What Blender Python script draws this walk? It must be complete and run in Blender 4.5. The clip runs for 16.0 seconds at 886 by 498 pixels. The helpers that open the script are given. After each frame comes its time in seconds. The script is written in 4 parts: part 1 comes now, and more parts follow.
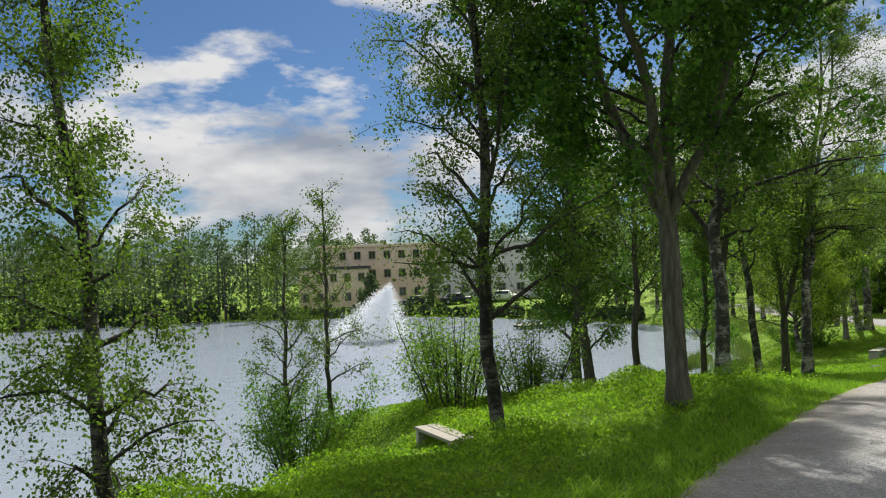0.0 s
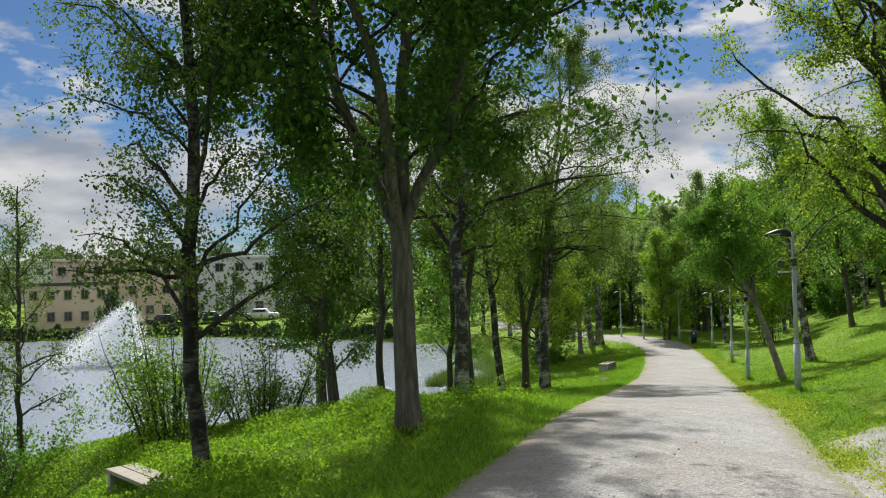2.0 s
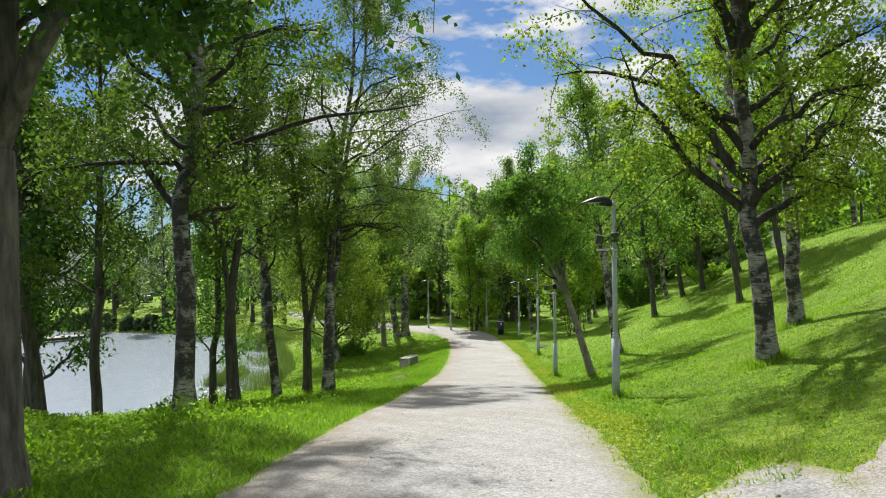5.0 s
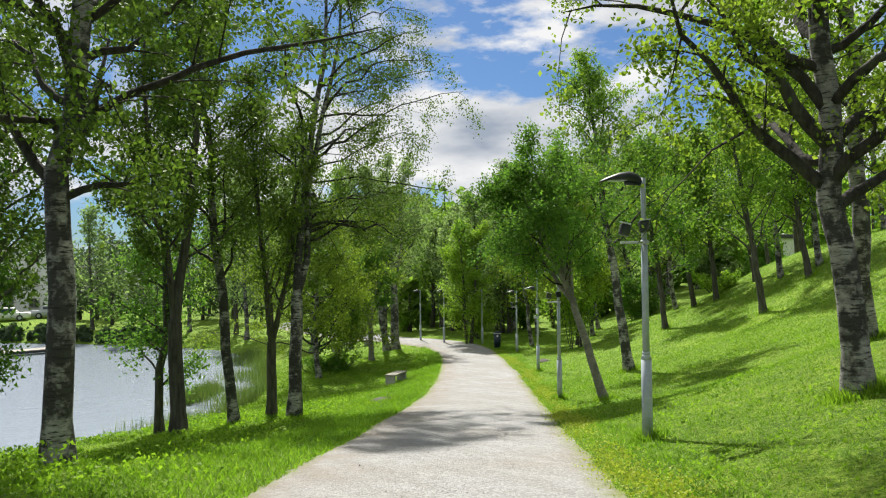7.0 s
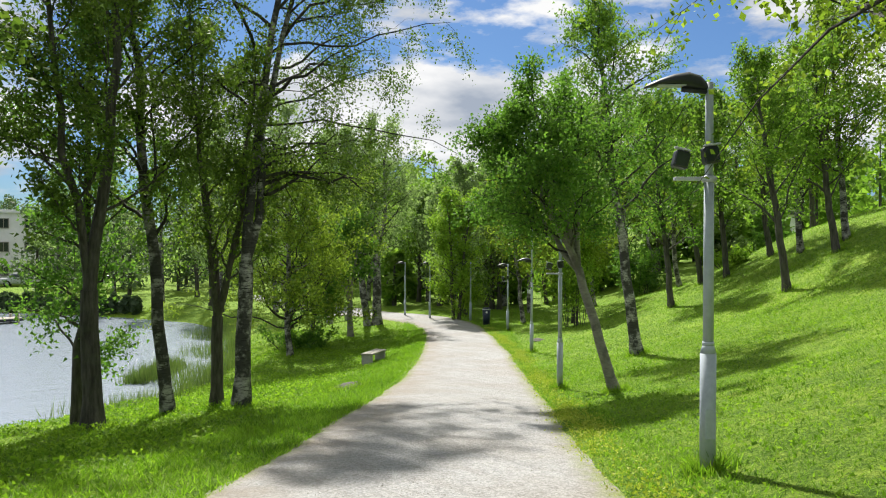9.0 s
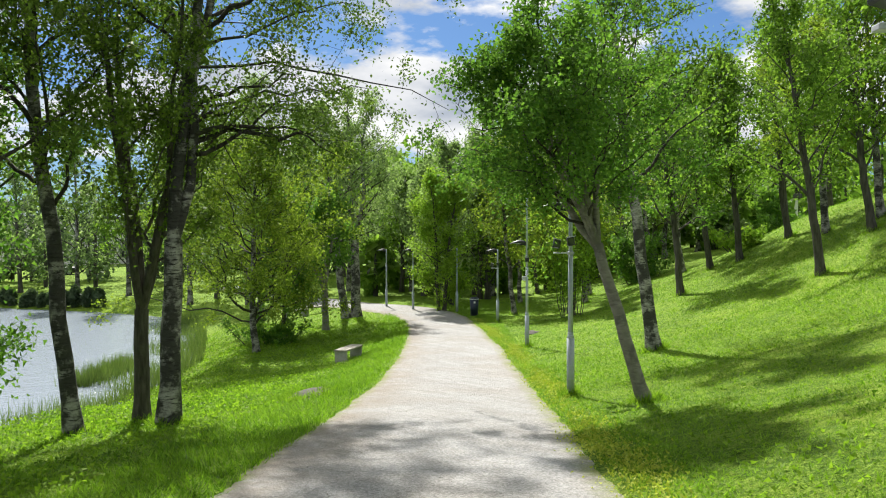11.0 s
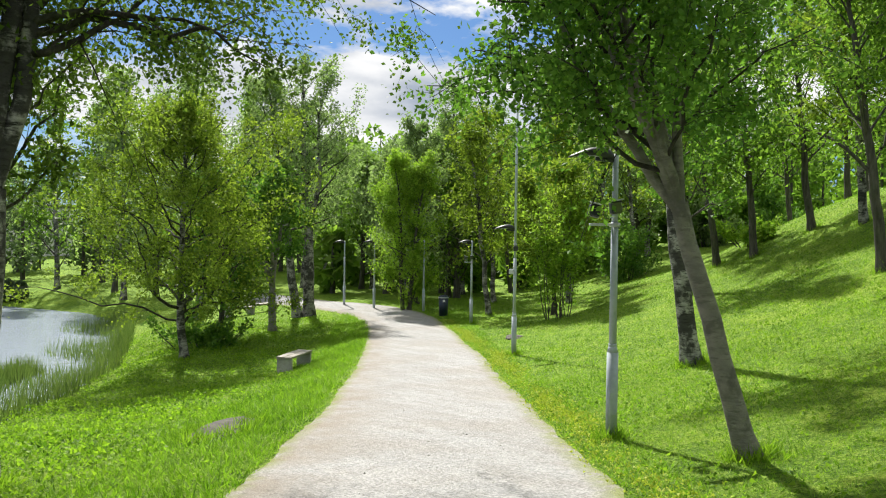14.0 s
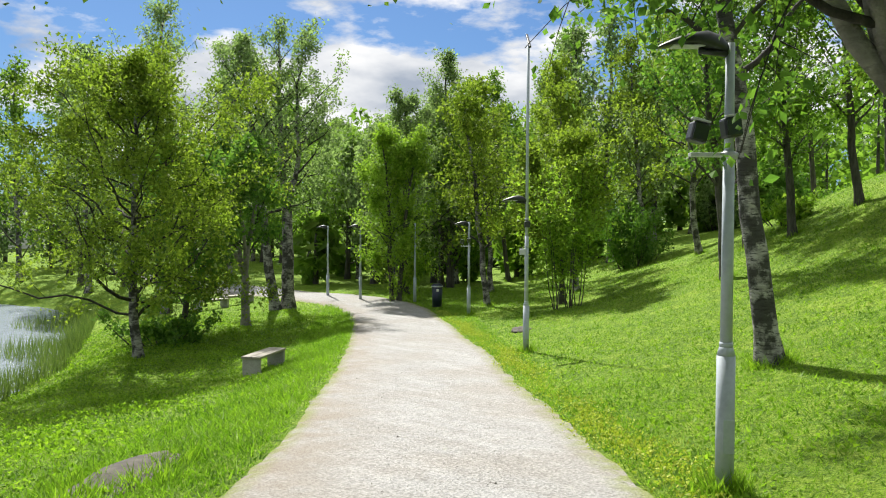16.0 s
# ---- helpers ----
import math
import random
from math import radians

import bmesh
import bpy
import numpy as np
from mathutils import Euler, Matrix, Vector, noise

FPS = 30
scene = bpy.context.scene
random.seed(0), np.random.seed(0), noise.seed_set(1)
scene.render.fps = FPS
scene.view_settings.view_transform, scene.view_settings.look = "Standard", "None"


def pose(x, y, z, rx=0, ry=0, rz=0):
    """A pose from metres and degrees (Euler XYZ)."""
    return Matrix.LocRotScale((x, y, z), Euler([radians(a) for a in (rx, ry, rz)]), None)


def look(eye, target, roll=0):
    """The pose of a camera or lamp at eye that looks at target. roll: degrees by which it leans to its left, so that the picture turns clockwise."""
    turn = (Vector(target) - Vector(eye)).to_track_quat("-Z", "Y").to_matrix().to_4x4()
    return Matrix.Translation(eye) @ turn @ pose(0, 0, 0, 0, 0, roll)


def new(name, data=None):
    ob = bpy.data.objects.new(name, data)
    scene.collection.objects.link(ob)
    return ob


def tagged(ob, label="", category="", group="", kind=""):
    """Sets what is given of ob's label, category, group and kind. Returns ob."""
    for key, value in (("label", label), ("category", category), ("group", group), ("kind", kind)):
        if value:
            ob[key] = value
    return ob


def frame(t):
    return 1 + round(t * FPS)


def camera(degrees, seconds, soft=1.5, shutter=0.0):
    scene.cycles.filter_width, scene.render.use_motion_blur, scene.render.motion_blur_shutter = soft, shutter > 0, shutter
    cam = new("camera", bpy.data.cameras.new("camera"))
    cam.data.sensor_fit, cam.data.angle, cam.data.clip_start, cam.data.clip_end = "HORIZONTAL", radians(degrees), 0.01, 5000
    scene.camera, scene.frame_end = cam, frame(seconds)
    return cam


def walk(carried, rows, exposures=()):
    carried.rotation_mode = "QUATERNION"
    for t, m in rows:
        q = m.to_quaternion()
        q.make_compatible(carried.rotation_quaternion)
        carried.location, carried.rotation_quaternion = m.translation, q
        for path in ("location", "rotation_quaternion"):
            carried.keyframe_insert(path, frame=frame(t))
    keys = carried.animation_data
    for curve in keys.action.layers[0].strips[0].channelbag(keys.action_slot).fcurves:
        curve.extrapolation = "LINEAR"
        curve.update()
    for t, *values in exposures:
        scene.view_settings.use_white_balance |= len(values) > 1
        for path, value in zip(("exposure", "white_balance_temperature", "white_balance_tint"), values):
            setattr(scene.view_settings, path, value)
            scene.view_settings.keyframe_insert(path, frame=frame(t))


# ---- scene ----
cam = camera(58.8, 16.0, soft=1.1)
METRES, EYE, TILT, LEAN, TURN = 24.0, 1.48, 0.0, 0.0, 0.0
ROWS = [
    (0.0, 0.0, 0.0, 0.0, 0.04, 0.99, 2.16),
    (0.5, 0.0032, 0.0049, -0.0006, -3.29, 0.77, 2.17),
    (1.0, 0.0114, 0.0141, -0.0017, -7.62, 0.9, 1.98),
    (1.5, 0.0202, 0.0288, -0.0035, -12.42, 1.34, 1.76),
    (2.0, 0.0311, 0.0487, -0.0048, -16.99, 1.8, 1.5),
    (2.5, 0.046, 0.0691, -0.0071, -21.07, 2.03, 1.11),
    (3.0, 0.0622, 0.092, -0.0096, -24.41, 1.9, 0.75),
    (3.5, 0.0818, 0.1163, -0.0109, -26.98, 1.52, 0.52),
    (4.0, 0.0999, 0.1426, -0.0133, -28.9, 1.04, 0.59),
    (4.5, 0.1193, 0.1687, -0.0157, -30.02, 0.71, 0.8),
    (7.0, 0.2172, 0.3061, -0.0257, -30.41, 1.66, 0.65),
    (7.5, 0.2368, 0.335, -0.0284, -30.43, 1.41, 0.41),
    (8.0, 0.2562, 0.3646, -0.0308, -30.65, 0.86, 0.06),
    (8.5, 0.2762, 0.3936, -0.0339, -30.87, 0.26, -0.18),
    (9.0, 0.2957, 0.422, -0.0359, -31.12, -0.16, -0.24),
    (11.5, 0.3897, 0.5728, -0.052, -32.58, -0.91, 0.0),
    (12.0, 0.4068, 0.602, -0.0548, -33.12, -0.93, -0.39),
    (12.5, 0.4213, 0.6298, -0.057, -33.78, -0.75, -0.7),
    (13.0, 0.4366, 0.6578, -0.0602, -34.33, -0.6, -0.85),
    (13.5, 0.4507, 0.6848, -0.0638, -34.78, -0.63, -0.89),
    (14.0, 0.4676, 0.7131, -0.0676, -35.06, -0.81, -0.8),
    (14.5, 0.485, 0.7425, -0.0711, -35.4, -1.12, -0.55),
    (15.0, 0.5045, 0.7724, -0.076, -35.71, -1.29, -0.35),
    (15.5, 0.5225, 0.8037, -0.0798, -36.0, -1.44, -0.28),
    (16.0, 0.5421, 0.834, -0.0838, -35.94, -1.38, -0.33),
]
EXPOSURES = [(0.0, 0.36), (2.0, 0.33), (4.0, 0.57), (7.0, 0.64), (11.5, 0.8), (16.0, 0.8)]
walk(cam, [(t, pose(0, 0, EYE, TILT, LEAN, TURN) @ pose(METRES * x, METRES * y, METRES * z, 90 + pitch, roll, yaw)) for t, x, y, z, yaw, pitch, roll in ROWS],
     exposures=EXPOSURES)


# ---- the lie of the land: s runs along the path, u to its right ----
LAKE = -4.7
SN, CS = math.sin(radians(33)), math.cos(radians(33))
SHORE = [(-95, 84), (-32, 96), (-12, 93), (-2, 91), (6, 84.5), (12, 78), (17, 71.5), (20.3, 65), (20.6, 58), (18.8, 51), (17.0, 45.0), (14.4, 40.0),
         (9.5, 34), (4.5, 29.5), (-0.5, 25), (-4.5, 21), (-6.5, 14), (-7.3, 8), (-9, 0), (-17, -14), (-40, -45), (-150, -60), (-170, 40)]
PATH_S = [-60, -10, 0, 8.5, 15.8, 21.4, 28.9, 36.4, 46, 58, 75, 130, 300, 3000]
PATH_Z = [2.5, 0.65, 0.0, -0.52, -1.10, -1.75, -2.50, -3.10, -3.55, -3.85, -3.9, -2.5, 3, 10]


def su(x, y):
    return x * SN + y * CS, x * CS - y * SN


def xy(s, u):
    return s * SN + u * CS, s * CS - u * SN


def smooth(a, b, v):
    v = np.clip((v - a) / (b - a), 0, 1)
    return v * v * (3 - 2 * v)


def from_shore(x, y):
    """Metres to the lake's edge, negative on the water."""
    best = np.full(np.shape(x), 1e9)
    inside = np.zeros(np.shape(x), bool)
    for (ax, ay), (bx, by) in zip(SHORE, SHORE[1:] + SHORE[:1]):
        k = np.clip(((x - ax) * (bx - ax) + (y - ay) * (by - ay)) / ((bx - ax) ** 2 + (by - ay) ** 2), 0, 1)
        best = np.minimum(best, np.hypot(x - ax - k * (bx - ax), y - ay - k * (by - ay)))
        cross = (ay > y) != (by > y)
        inside ^= cross & (x < (bx - ax) * (y - ay) / (by - ay + 1e-12) + ax)
    return np.where(inside, -best, best)


def height(x, y):
    x, y = np.asarray(x, float), np.asarray(y, float)
    s, u = su(x, y)
    z = np.interp(s, PATH_S, PATH_Z)
    r = np.clip(u - 1.7, 0, 28)
    k = 0.0215 * (0.3 + 0.7 * smooth(8, 26, s)) * (1 - 0.55 * smooth(46, 62, s))
    z = z + 0.09 * r + k * np.where(r < 12, r * r, 144 + 24 * (r - 12) * np.exp(-(r - 12) / 9))
    z = z + 0.13 * np.minimum(r, 9) * smooth(9, 13, s) * (1 - smooth(20, 28, s))
    a = np.clip(-1.6 - u, 0, 400)
    z = z - 0.2 * smooth(0, 1.6, a) * smooth(30, 40, s)
    z = z - (0.10 + 0.04 * smooth(26, 42, s)) * a - 0.012 * np.clip(a - 9, 0, 20) ** 2
    z = z - 0.19 * np.clip(a - 4.9, 0, 4.5) ** 2 * (1 - smooth(10, 15, s))
    z = z - 0.15 * np.clip(a - 3.4, 0, 5) ** 2 * (1 - smooth(5, 10, s))
    z = z + 0.3 * np.exp(-((s - 15) / 6) ** 2) * smooth(1.7, 3.5, -u) * (1 - smooth(4.5, 7.5, -u))
    z = z + 0.32 * np.exp(-((s - 53.5) / 2.4) ** 2 - ((u + 4.6) / 2.4) ** 2)
    z = z - 0.42 * np.exp(-((x - 0.4) ** 2 + (y - 11.6) ** 2) / 4.8)
    d = from_shore(x, y)
    z = np.maximum(z, LAKE + 0.45 + 0.045 * np.clip(d, 0, 120) + 0.01 * np.clip(d - 120, 0, 900))
    z = z + 0.05 * np.sin(x * 0.9 + 1) * np.sin(y * 0.7) * smooth(2, 6, np.abs(u))
    return np.where(d > 0, LAKE + (z - LAKE) * smooth(-0.3, 2.6, d), LAKE - 0.25 - np.minimum(1.5, -0.3 * d))
# ---- world, sun, exposure ----
SUN_AZ, SUN_EL = radians(18), radians(49)
world = bpy.data.worlds.new("sky")
scene.world = world
world.use_nodes = True
wn, wl = world.node_tree.nodes, world.node_tree.links
wn.clear()


def wnode(kind, **props):
    n = wn.new(kind)
    for k, v in props.items():
        setattr(n, k, v)
    return n


w_out = wnode("ShaderNodeOutputWorld")
w_bg = wnode("ShaderNodeBackground")
w_sky = wnode("ShaderNodeTexSky", sky_type="NISHITA", sun_disc=False, sun_elevation=SUN_EL, sun_rotation=SUN_AZ,
              air_density=1.0, dust_density=0.6, ozone_density=1.6)
w_co = wnode("ShaderNodeTexCoord")
w_sep = wnode("ShaderNodeSeparateXYZ")
w_map = wnode("ShaderNodeMapping")
w_map.inputs["Location"].default_value = (0.6, 0.2, 0)
w_map.inputs["Scale"].default_value = (1.0, 1.0, 2.7)
w_n1 = wnode("ShaderNodeTexNoise")
w_n1.inputs["Scale"].default_value, w_n1.inputs["Detail"].default_value, w_n1.inputs["Roughness"].default_value = 3.4, 12, 0.58
# cumulus banks low over the hills and again overhead, clear sky between
w_band = wnode("ShaderNodeValToRGB")
for el, (p, c) in zip([*w_band.color_ramp.elements] + [w_band.color_ramp.elements.new(0.5) for _ in range(4)], ((0.0, 0.44), (1.0, 0.5), (0.13, 0.64), (0.19, 0.6), (0.25, 0.42), (0.36, 0.6))):
    el.position, el.color = p, (c, c, c, 1)
w_cov = wnode("ShaderNodeMath", operation="MULTIPLY_ADD")
w_cov.inputs[1].default_value = 0.55
w_r1 = wnode("ShaderNodeValToRGB")
w_r1.color_ramp.elements[0].position, w_r1.color_ramp.elements[1].position = 0.76, 0.83
w_n2 = wnode("ShaderNodeTexNoise")
w_n2.inputs["Scale"].default_value, w_n2.inputs["Detail"].default_value = 6.5, 10
w_r2 = wnode("ShaderNodeValToRGB")
w_r2.color_ramp.elements[0].color, w_r2.color_ramp.elements[1].color = (6.2, 7.1, 8.6, 1), (15.5, 15.5, 15.5, 1)
w_r2.color_ramp.elements[0].position, w_r2.color_ramp.elements[1].position = 0.3, 0.6
w_tint = wnode("ShaderNodeMix", data_type="RGBA", blend_type="MULTIPLY")
w_tint.inputs[0].default_value = 1.0
w_tint.inputs[7].default_value = (0.7, 1.02, 1.42, 1)
w_mix = wnode("ShaderNodeMix", data_type="RGBA")
for a, b in ((w_co.outputs["Generated"], w_sep.inputs[0]), (w_co.outputs["Generated"], w_map.inputs[0]), (w_sep.outputs[2], w_band.inputs[0]),
             (w_map.outputs[0], w_n1.inputs["Vector"]), (w_map.outputs[0], w_n2.inputs["Vector"]), (w_band.outputs[0], w_cov.inputs[0]), (w_n1.outputs[0], w_cov.inputs[2]),
             (w_cov.outputs[0], w_r1.inputs[0]), (w_n2.outputs[0], w_r2.inputs[0]), (w_sky.outputs[0], w_tint.inputs[6]),
             (w_r1.outputs[0], w_mix.inputs[0]), (w_tint.outputs[2], w_mix.inputs[6]), (w_r2.outputs[0], w_mix.inputs[7]),
             (w_mix.outputs[2], w_bg.inputs[0]), (w_bg.outputs[0], w_out.inputs[0])):
    wl.new(a, b)
w_bg.inputs[1].default_value = 0.0385
sun = new("sun", bpy.data.lights.new("sun", "SUN"))
sun.data.energy, sun.data.angle, sun.data.color = 5.2, radians(1.2), (1.0, 0.96, 0.88)
sun.matrix_world = look((math.sin(SUN_AZ) * math.cos(SUN_EL) * 100, math.cos(SUN_AZ) * math.cos(SUN_EL) * 100, math.sin(SUN_EL) * 100), (0, 0, 0))


# ---- materials ----
class Mat:
    """A small node-graph writer."""

    def __init__(self, name):
        self.m = bpy.data.materials.new(name)
        self.m.use_nodes = True
        self.n, self.l = self.m.node_tree.nodes, self.m.node_tree.links
        self.n.clear()
        self.out = self.n.new("ShaderNodeOutputMaterial")

    def node(self, kind, inputs=(), **props):
        n = self.n.new(kind)
        for k, v in props.items():
            setattr(n, k, v)
        for k, v in dict(inputs).items():
            self.put(n.inputs[k], v)
        return n

    def put(self, socket, v):
        if hasattr(v, "is_output"):
            self.l.new(v, socket)
        else:
            socket.default_value = v

    def coords(self, scale=(1, 1, 1), obj=True):
        c = self.node("ShaderNodeTexCoord")
        if obj:
            src = c.outputs["Object"]
        else:
            src = self.node("ShaderNodeNewGeometry").outputs["Position"]
        return self.node("ShaderNodeMapping", {0: src, 3: scale}).outputs[0]

    def noise(self, vec, scale, detail=4, rough=0.55):
        return self.node("ShaderNodeTexNoise", {"Vector": vec, "Scale": scale, "Detail": detail, "Roughness": rough}).outputs[0]

    def ramp(self, fac, stops):
        r = self.node("ShaderNodeValToRGB", {0: fac})
        e = r.color_ramp.elements
        while len(e) < len(stops):
            e.new(0.5)
        for el, (p, c) in zip(e, stops):
            el.position, el.color = p, (*c, 1)
        return r.outputs[0]

    def mix(self, fac, a, b, blend="MIX"):
        n = self.node("ShaderNodeMix", data_type="RGBA", blend_type=blend)
        for i, v in ((0, fac), (6, a), (7, b)):
            if isinstance(v, tuple):
                v = (*v, 1)
            self.put(n.inputs[i], v)
        return n.outputs[2]

    def bump(self, h, strength=0.3, dist=0.02):
        return self.node("ShaderNodeBump", {"Height": h, "Strength": strength, "Distance": dist}).outputs[0]

    def shade(self, color, rough=0.8, metal=0.0, normal=None, spec=0.5):
        b = self.node("ShaderNodeBsdfPrincipled")
        self.put(b.inputs["Base Color"], (*color, 1) if isinstance(color, tuple) else color)
        self.put(b.inputs["Roughness"], rough)
        b.inputs["Metallic"].default_value = metal
        b.inputs["Specular IOR Level"].default_value = spec
        if normal is not None:
            self.l.new(normal, b.inputs["Normal"])
        self.l.new(b.outputs[0], self.out.inputs[0])
        return self.m


def plain(name, color, rough=0.6, metal=0.0, grain=25.0, amount=0.25):
    g = Mat(name)
    v = g.coords()
    f = g.noise(v, grain)
    big = g.noise(v, grain * 0.12, 3)
    dark = tuple(c * (1 - amount) for c in color)
    lite = tuple(min(1, c * (1 + amount * 0.6)) for c in color)
    c = g.ramp(g.mix(0.5, f, big), [(0.3, dark), (0.7, lite)])
    return g.shade(c, rough, metal, g.bump(f, 0.15, 0.004))


def leaf_mat(name, dark, mid, lite, trans=0.45):
    g = Mat(name)
    r = g.node("ShaderNodeNewGeometry").outputs["Random Per Island"]
    c = g.ramp(r, [(0.0, dark), (0.45, mid), (1.0, lite)])
    big = g.noise(g.coords(obj=False), 0.5, 2)
    c = g.mix(g.ramp(big, [(0.35, (0, 0, 0)), (0.65, (0.35, 0.35, 0.35))]), c, lite)
    b = g.node("ShaderNodeBsdfPrincipled", {"Base Color": c, "Roughness": 0.6, "Specular IOR Level": 0.2})
    t = g.node("ShaderNodeBsdfTranslucent", {0: g.mix(1.0, c, (1.22, 1.42, 0.85), "MULTIPLY")})
    m = g.node("ShaderNodeMixShader", {0: trans, 1: b.outputs[0], 2: t.outputs[0]})
    g.l.new(m.outputs[0], g.out.inputs[0])
    return g.m


def bark_mat(name, birch, pale=(0.3, 0.285, 0.26), soft=0.08, scars=0.44):
    g = Mat(name)
    v = g.coords()
    flat = g.coords((6, 6, 13)) if birch else g.coords((14, 14, 2.5))
    a = g.noise(flat, 1.0, 5, 0.6)
    patch = g.noise(v, 2.6, 5, 0.65)
    fine = g.noise(v, 30, 3)
    if birch:
        lines = g.noise(g.coords((6, 6, 30)), 1.0, 5, 0.7)
        c = g.ramp(a, [(0.34, tuple(v_ * (0.45 + soft * 0.4) for v_ in pale)), (0.62, pale)])
        c = g.mix(g.ramp(lines, [(0.39, (0.95, 0.95, 0.95)), (0.48, (0, 0, 0))]), c, tuple(v_ * soft for v_ in pale))
        c = g.mix(g.ramp(patch, [(scars, (0, 0, 0)), (scars + 0.1, (0.92, 0.92, 0.92))]), c, tuple(v_ * (0.05 + soft * 0.75) for v_ in pale))
        a = g.mix(0.5, a, lines)
    else:
        c = g.ramp(a, [(0.3, tuple(v_ * 0.28 for v_ in pale)), (0.5, tuple(v_ * 0.6 for v_ in pale)), (0.7, pale)])
        c = g.mix(g.ramp(patch, [(0.5, (0, 0, 0)), (0.75, (0.5, 0.5, 0.5))]), c, (0.1, 0.12, 0.07))
    return g.shade(c, 0.9, 0, g.bump(g.mix(0.4, a, fine), 1.0, 0.04), 0.2)


def grass_ground():
    g = Mat("grass_ground")
    v = g.coords(obj=False)
    n1, n2, n3, n4 = g.noise(v, 0.35, 4), g.noise(v, 1.5, 6, 0.7), g.noise(v, 8, 7, 0.8), g.noise(v, 34, 5, 0.75)
    c = g.ramp(n1, [(0.3, (0.12, 0.22, 0.013)), (0.5, (0.165, 0.285, 0.018)), (0.7, (0.23, 0.345, 0.026))])
    c = g.mix(g.ramp(n2, [(0.5, (0, 0, 0)), (0.66, (0.75, 0.75, 0.75))]), c, (0.075, 0.165, 0.013))
    c = g.mix(g.ramp(n2, [(0.34, (0.7, 0.7, 0.7)), (0.47, (0, 0, 0))]), c, (0.3, 0.4, 0.044))
    c = g.mix(g.ramp(n3, [(0.38, (0.85, 0.85, 0.85)), (0.49, (0, 0, 0))]), c, (0.05, 0.115, 0.011))
    c = g.mix(g.ramp(n3, [(0.52, (0, 0, 0)), (0.64, (0.8, 0.8, 0.8))]), c, (0.33, 0.45, 0.066))
    c = g.mix(g.ramp(n4, [(0.4, (0.75, 0.75, 0.75)), (0.5, (0, 0, 0))]), c, (0.045, 0.1, 0.009))
    c = g.mix(g.ramp(n4, [(0.54, (0, 0, 0)), (0.66, (0.5, 0.5, 0.5))]), c, (0.36, 0.48, 0.088))
    return g.shade(c, 0.9, 0, g.bump(g.mix(0.5, n4, n3), 1.0, 0.1), 0.15)


def gravel():
    g = Mat("gravel")
    v = g.coords(obj=False)
    n1, n2, n3 = g.noise(v, 0.45, 4), g.noise(v, 5, 6, 0.7), g.noise(v, 70, 4, 0.7)
    # worn streaks that run with the path
    turned = g.node("ShaderNodeMapping", {0: g.node("ShaderNodeNewGeometry").outputs["Position"], 2: (0, 0, radians(33)), 3: (3.2, 0.5, 1)}).outputs[0]
    streak = g.noise(turned, 1.0, 5, 0.65)
    vor = g.node("ShaderNodeTexVoronoi", {"Vector": v, "Scale": 48.0})
    c = g.ramp(n1, [(0.34, (0.26, 0.245, 0.225)), (0.48, (0.298, 0.302, 0.305)), (0.68, (0.325, 0.336, 0.348))])
    c = g.mix(g.ramp(streak, [(0.36, (0.6, 0.6, 0.6)), (0.5, (0, 0, 0))]), c, (0.225, 0.218, 0.208))
    c = g.mix(g.ramp(streak, [(0.52, (0, 0, 0)), (0.68, (0.6, 0.6, 0.6))]), c, (0.4, 0.402, 0.405))
    c = g.mix(g.ramp(n2, [(0.36, (0.5, 0.5, 0.5)), (0.5, (0, 0, 0))]), c, (0.2, 0.19, 0.176))
    c = g.mix(g.ramp(n3, [(0.36, (0.55, 0.55, 0.55)), (0.5, (0, 0, 0))]), c, (0.15, 0.142, 0.13))
    c = g.mix(g.ramp(n3, [(0.55, (0, 0, 0)), (0.7, (0.6, 0.6, 0.6))]), c, (0.54, 0.53, 0.515))
    c = g.mix(0.3, c, g.ramp(vor.outputs["Color"], [(0.2, (0.12, 0.11, 0.1)), (0.8, (0.6, 0.58, 0.55))]))
    # sandy, trodden soil creeping in from the sides, the left more than the right
    side = g.node("ShaderNodeAttribute", attribute_name="across").outputs["Fac"]
    soil = g.ramp(side, [(0.0, (1, 1, 1)), (0.1, (0.85, 0.85, 0.85)), (0.3, (0.2, 0.2, 0.2)), (0.42, (0, 0, 0)), (0.85, (0.05, 0.05, 0.05)), (0.95, (0.7, 0.7, 0.7)), (1.0, (1, 1, 1))])
    broken = g.ramp(g.noise(v, 1.6, 6, 0.7), [(0.34, (0.1, 0.1, 0.1)), (0.6, (1, 1, 1))])
    c = g.mix(g.mix(1.0, soil, broken, "MULTIPLY"), c, g.ramp(n3, [(0.35, (0.16, 0.133, 0.105)), (0.65, (0.32, 0.28, 0.23))]))
    rim = g.ramp(side, [(0.0, (1, 1, 1)), (0.04, (0.8, 0.8, 0.8)), (0.1, (0, 0, 0)), (0.88, (0, 0, 0)), (0.95, (0.8, 0.8, 0.8)), (1.0, (1, 1, 1))])
    mossy = g.ramp(g.noise(v, 4, 6, 0.75), [(0.4, (0, 0, 0)), (0.54, (0.9, 0.9, 0.9))])
    c = g.mix(g.mix(1.0, rim, mossy, "MULTIPLY"), c, g.ramp(n3, [(0.35, (0.1, 0.14, 0.015)), (0.65, (0.25, 0.29, 0.04))]))
    return g.shade(c, 0.9, 0, g.bump(g.mix(0.5, n3, vor.outputs[0]), 1.0, 0.02), 0.2)


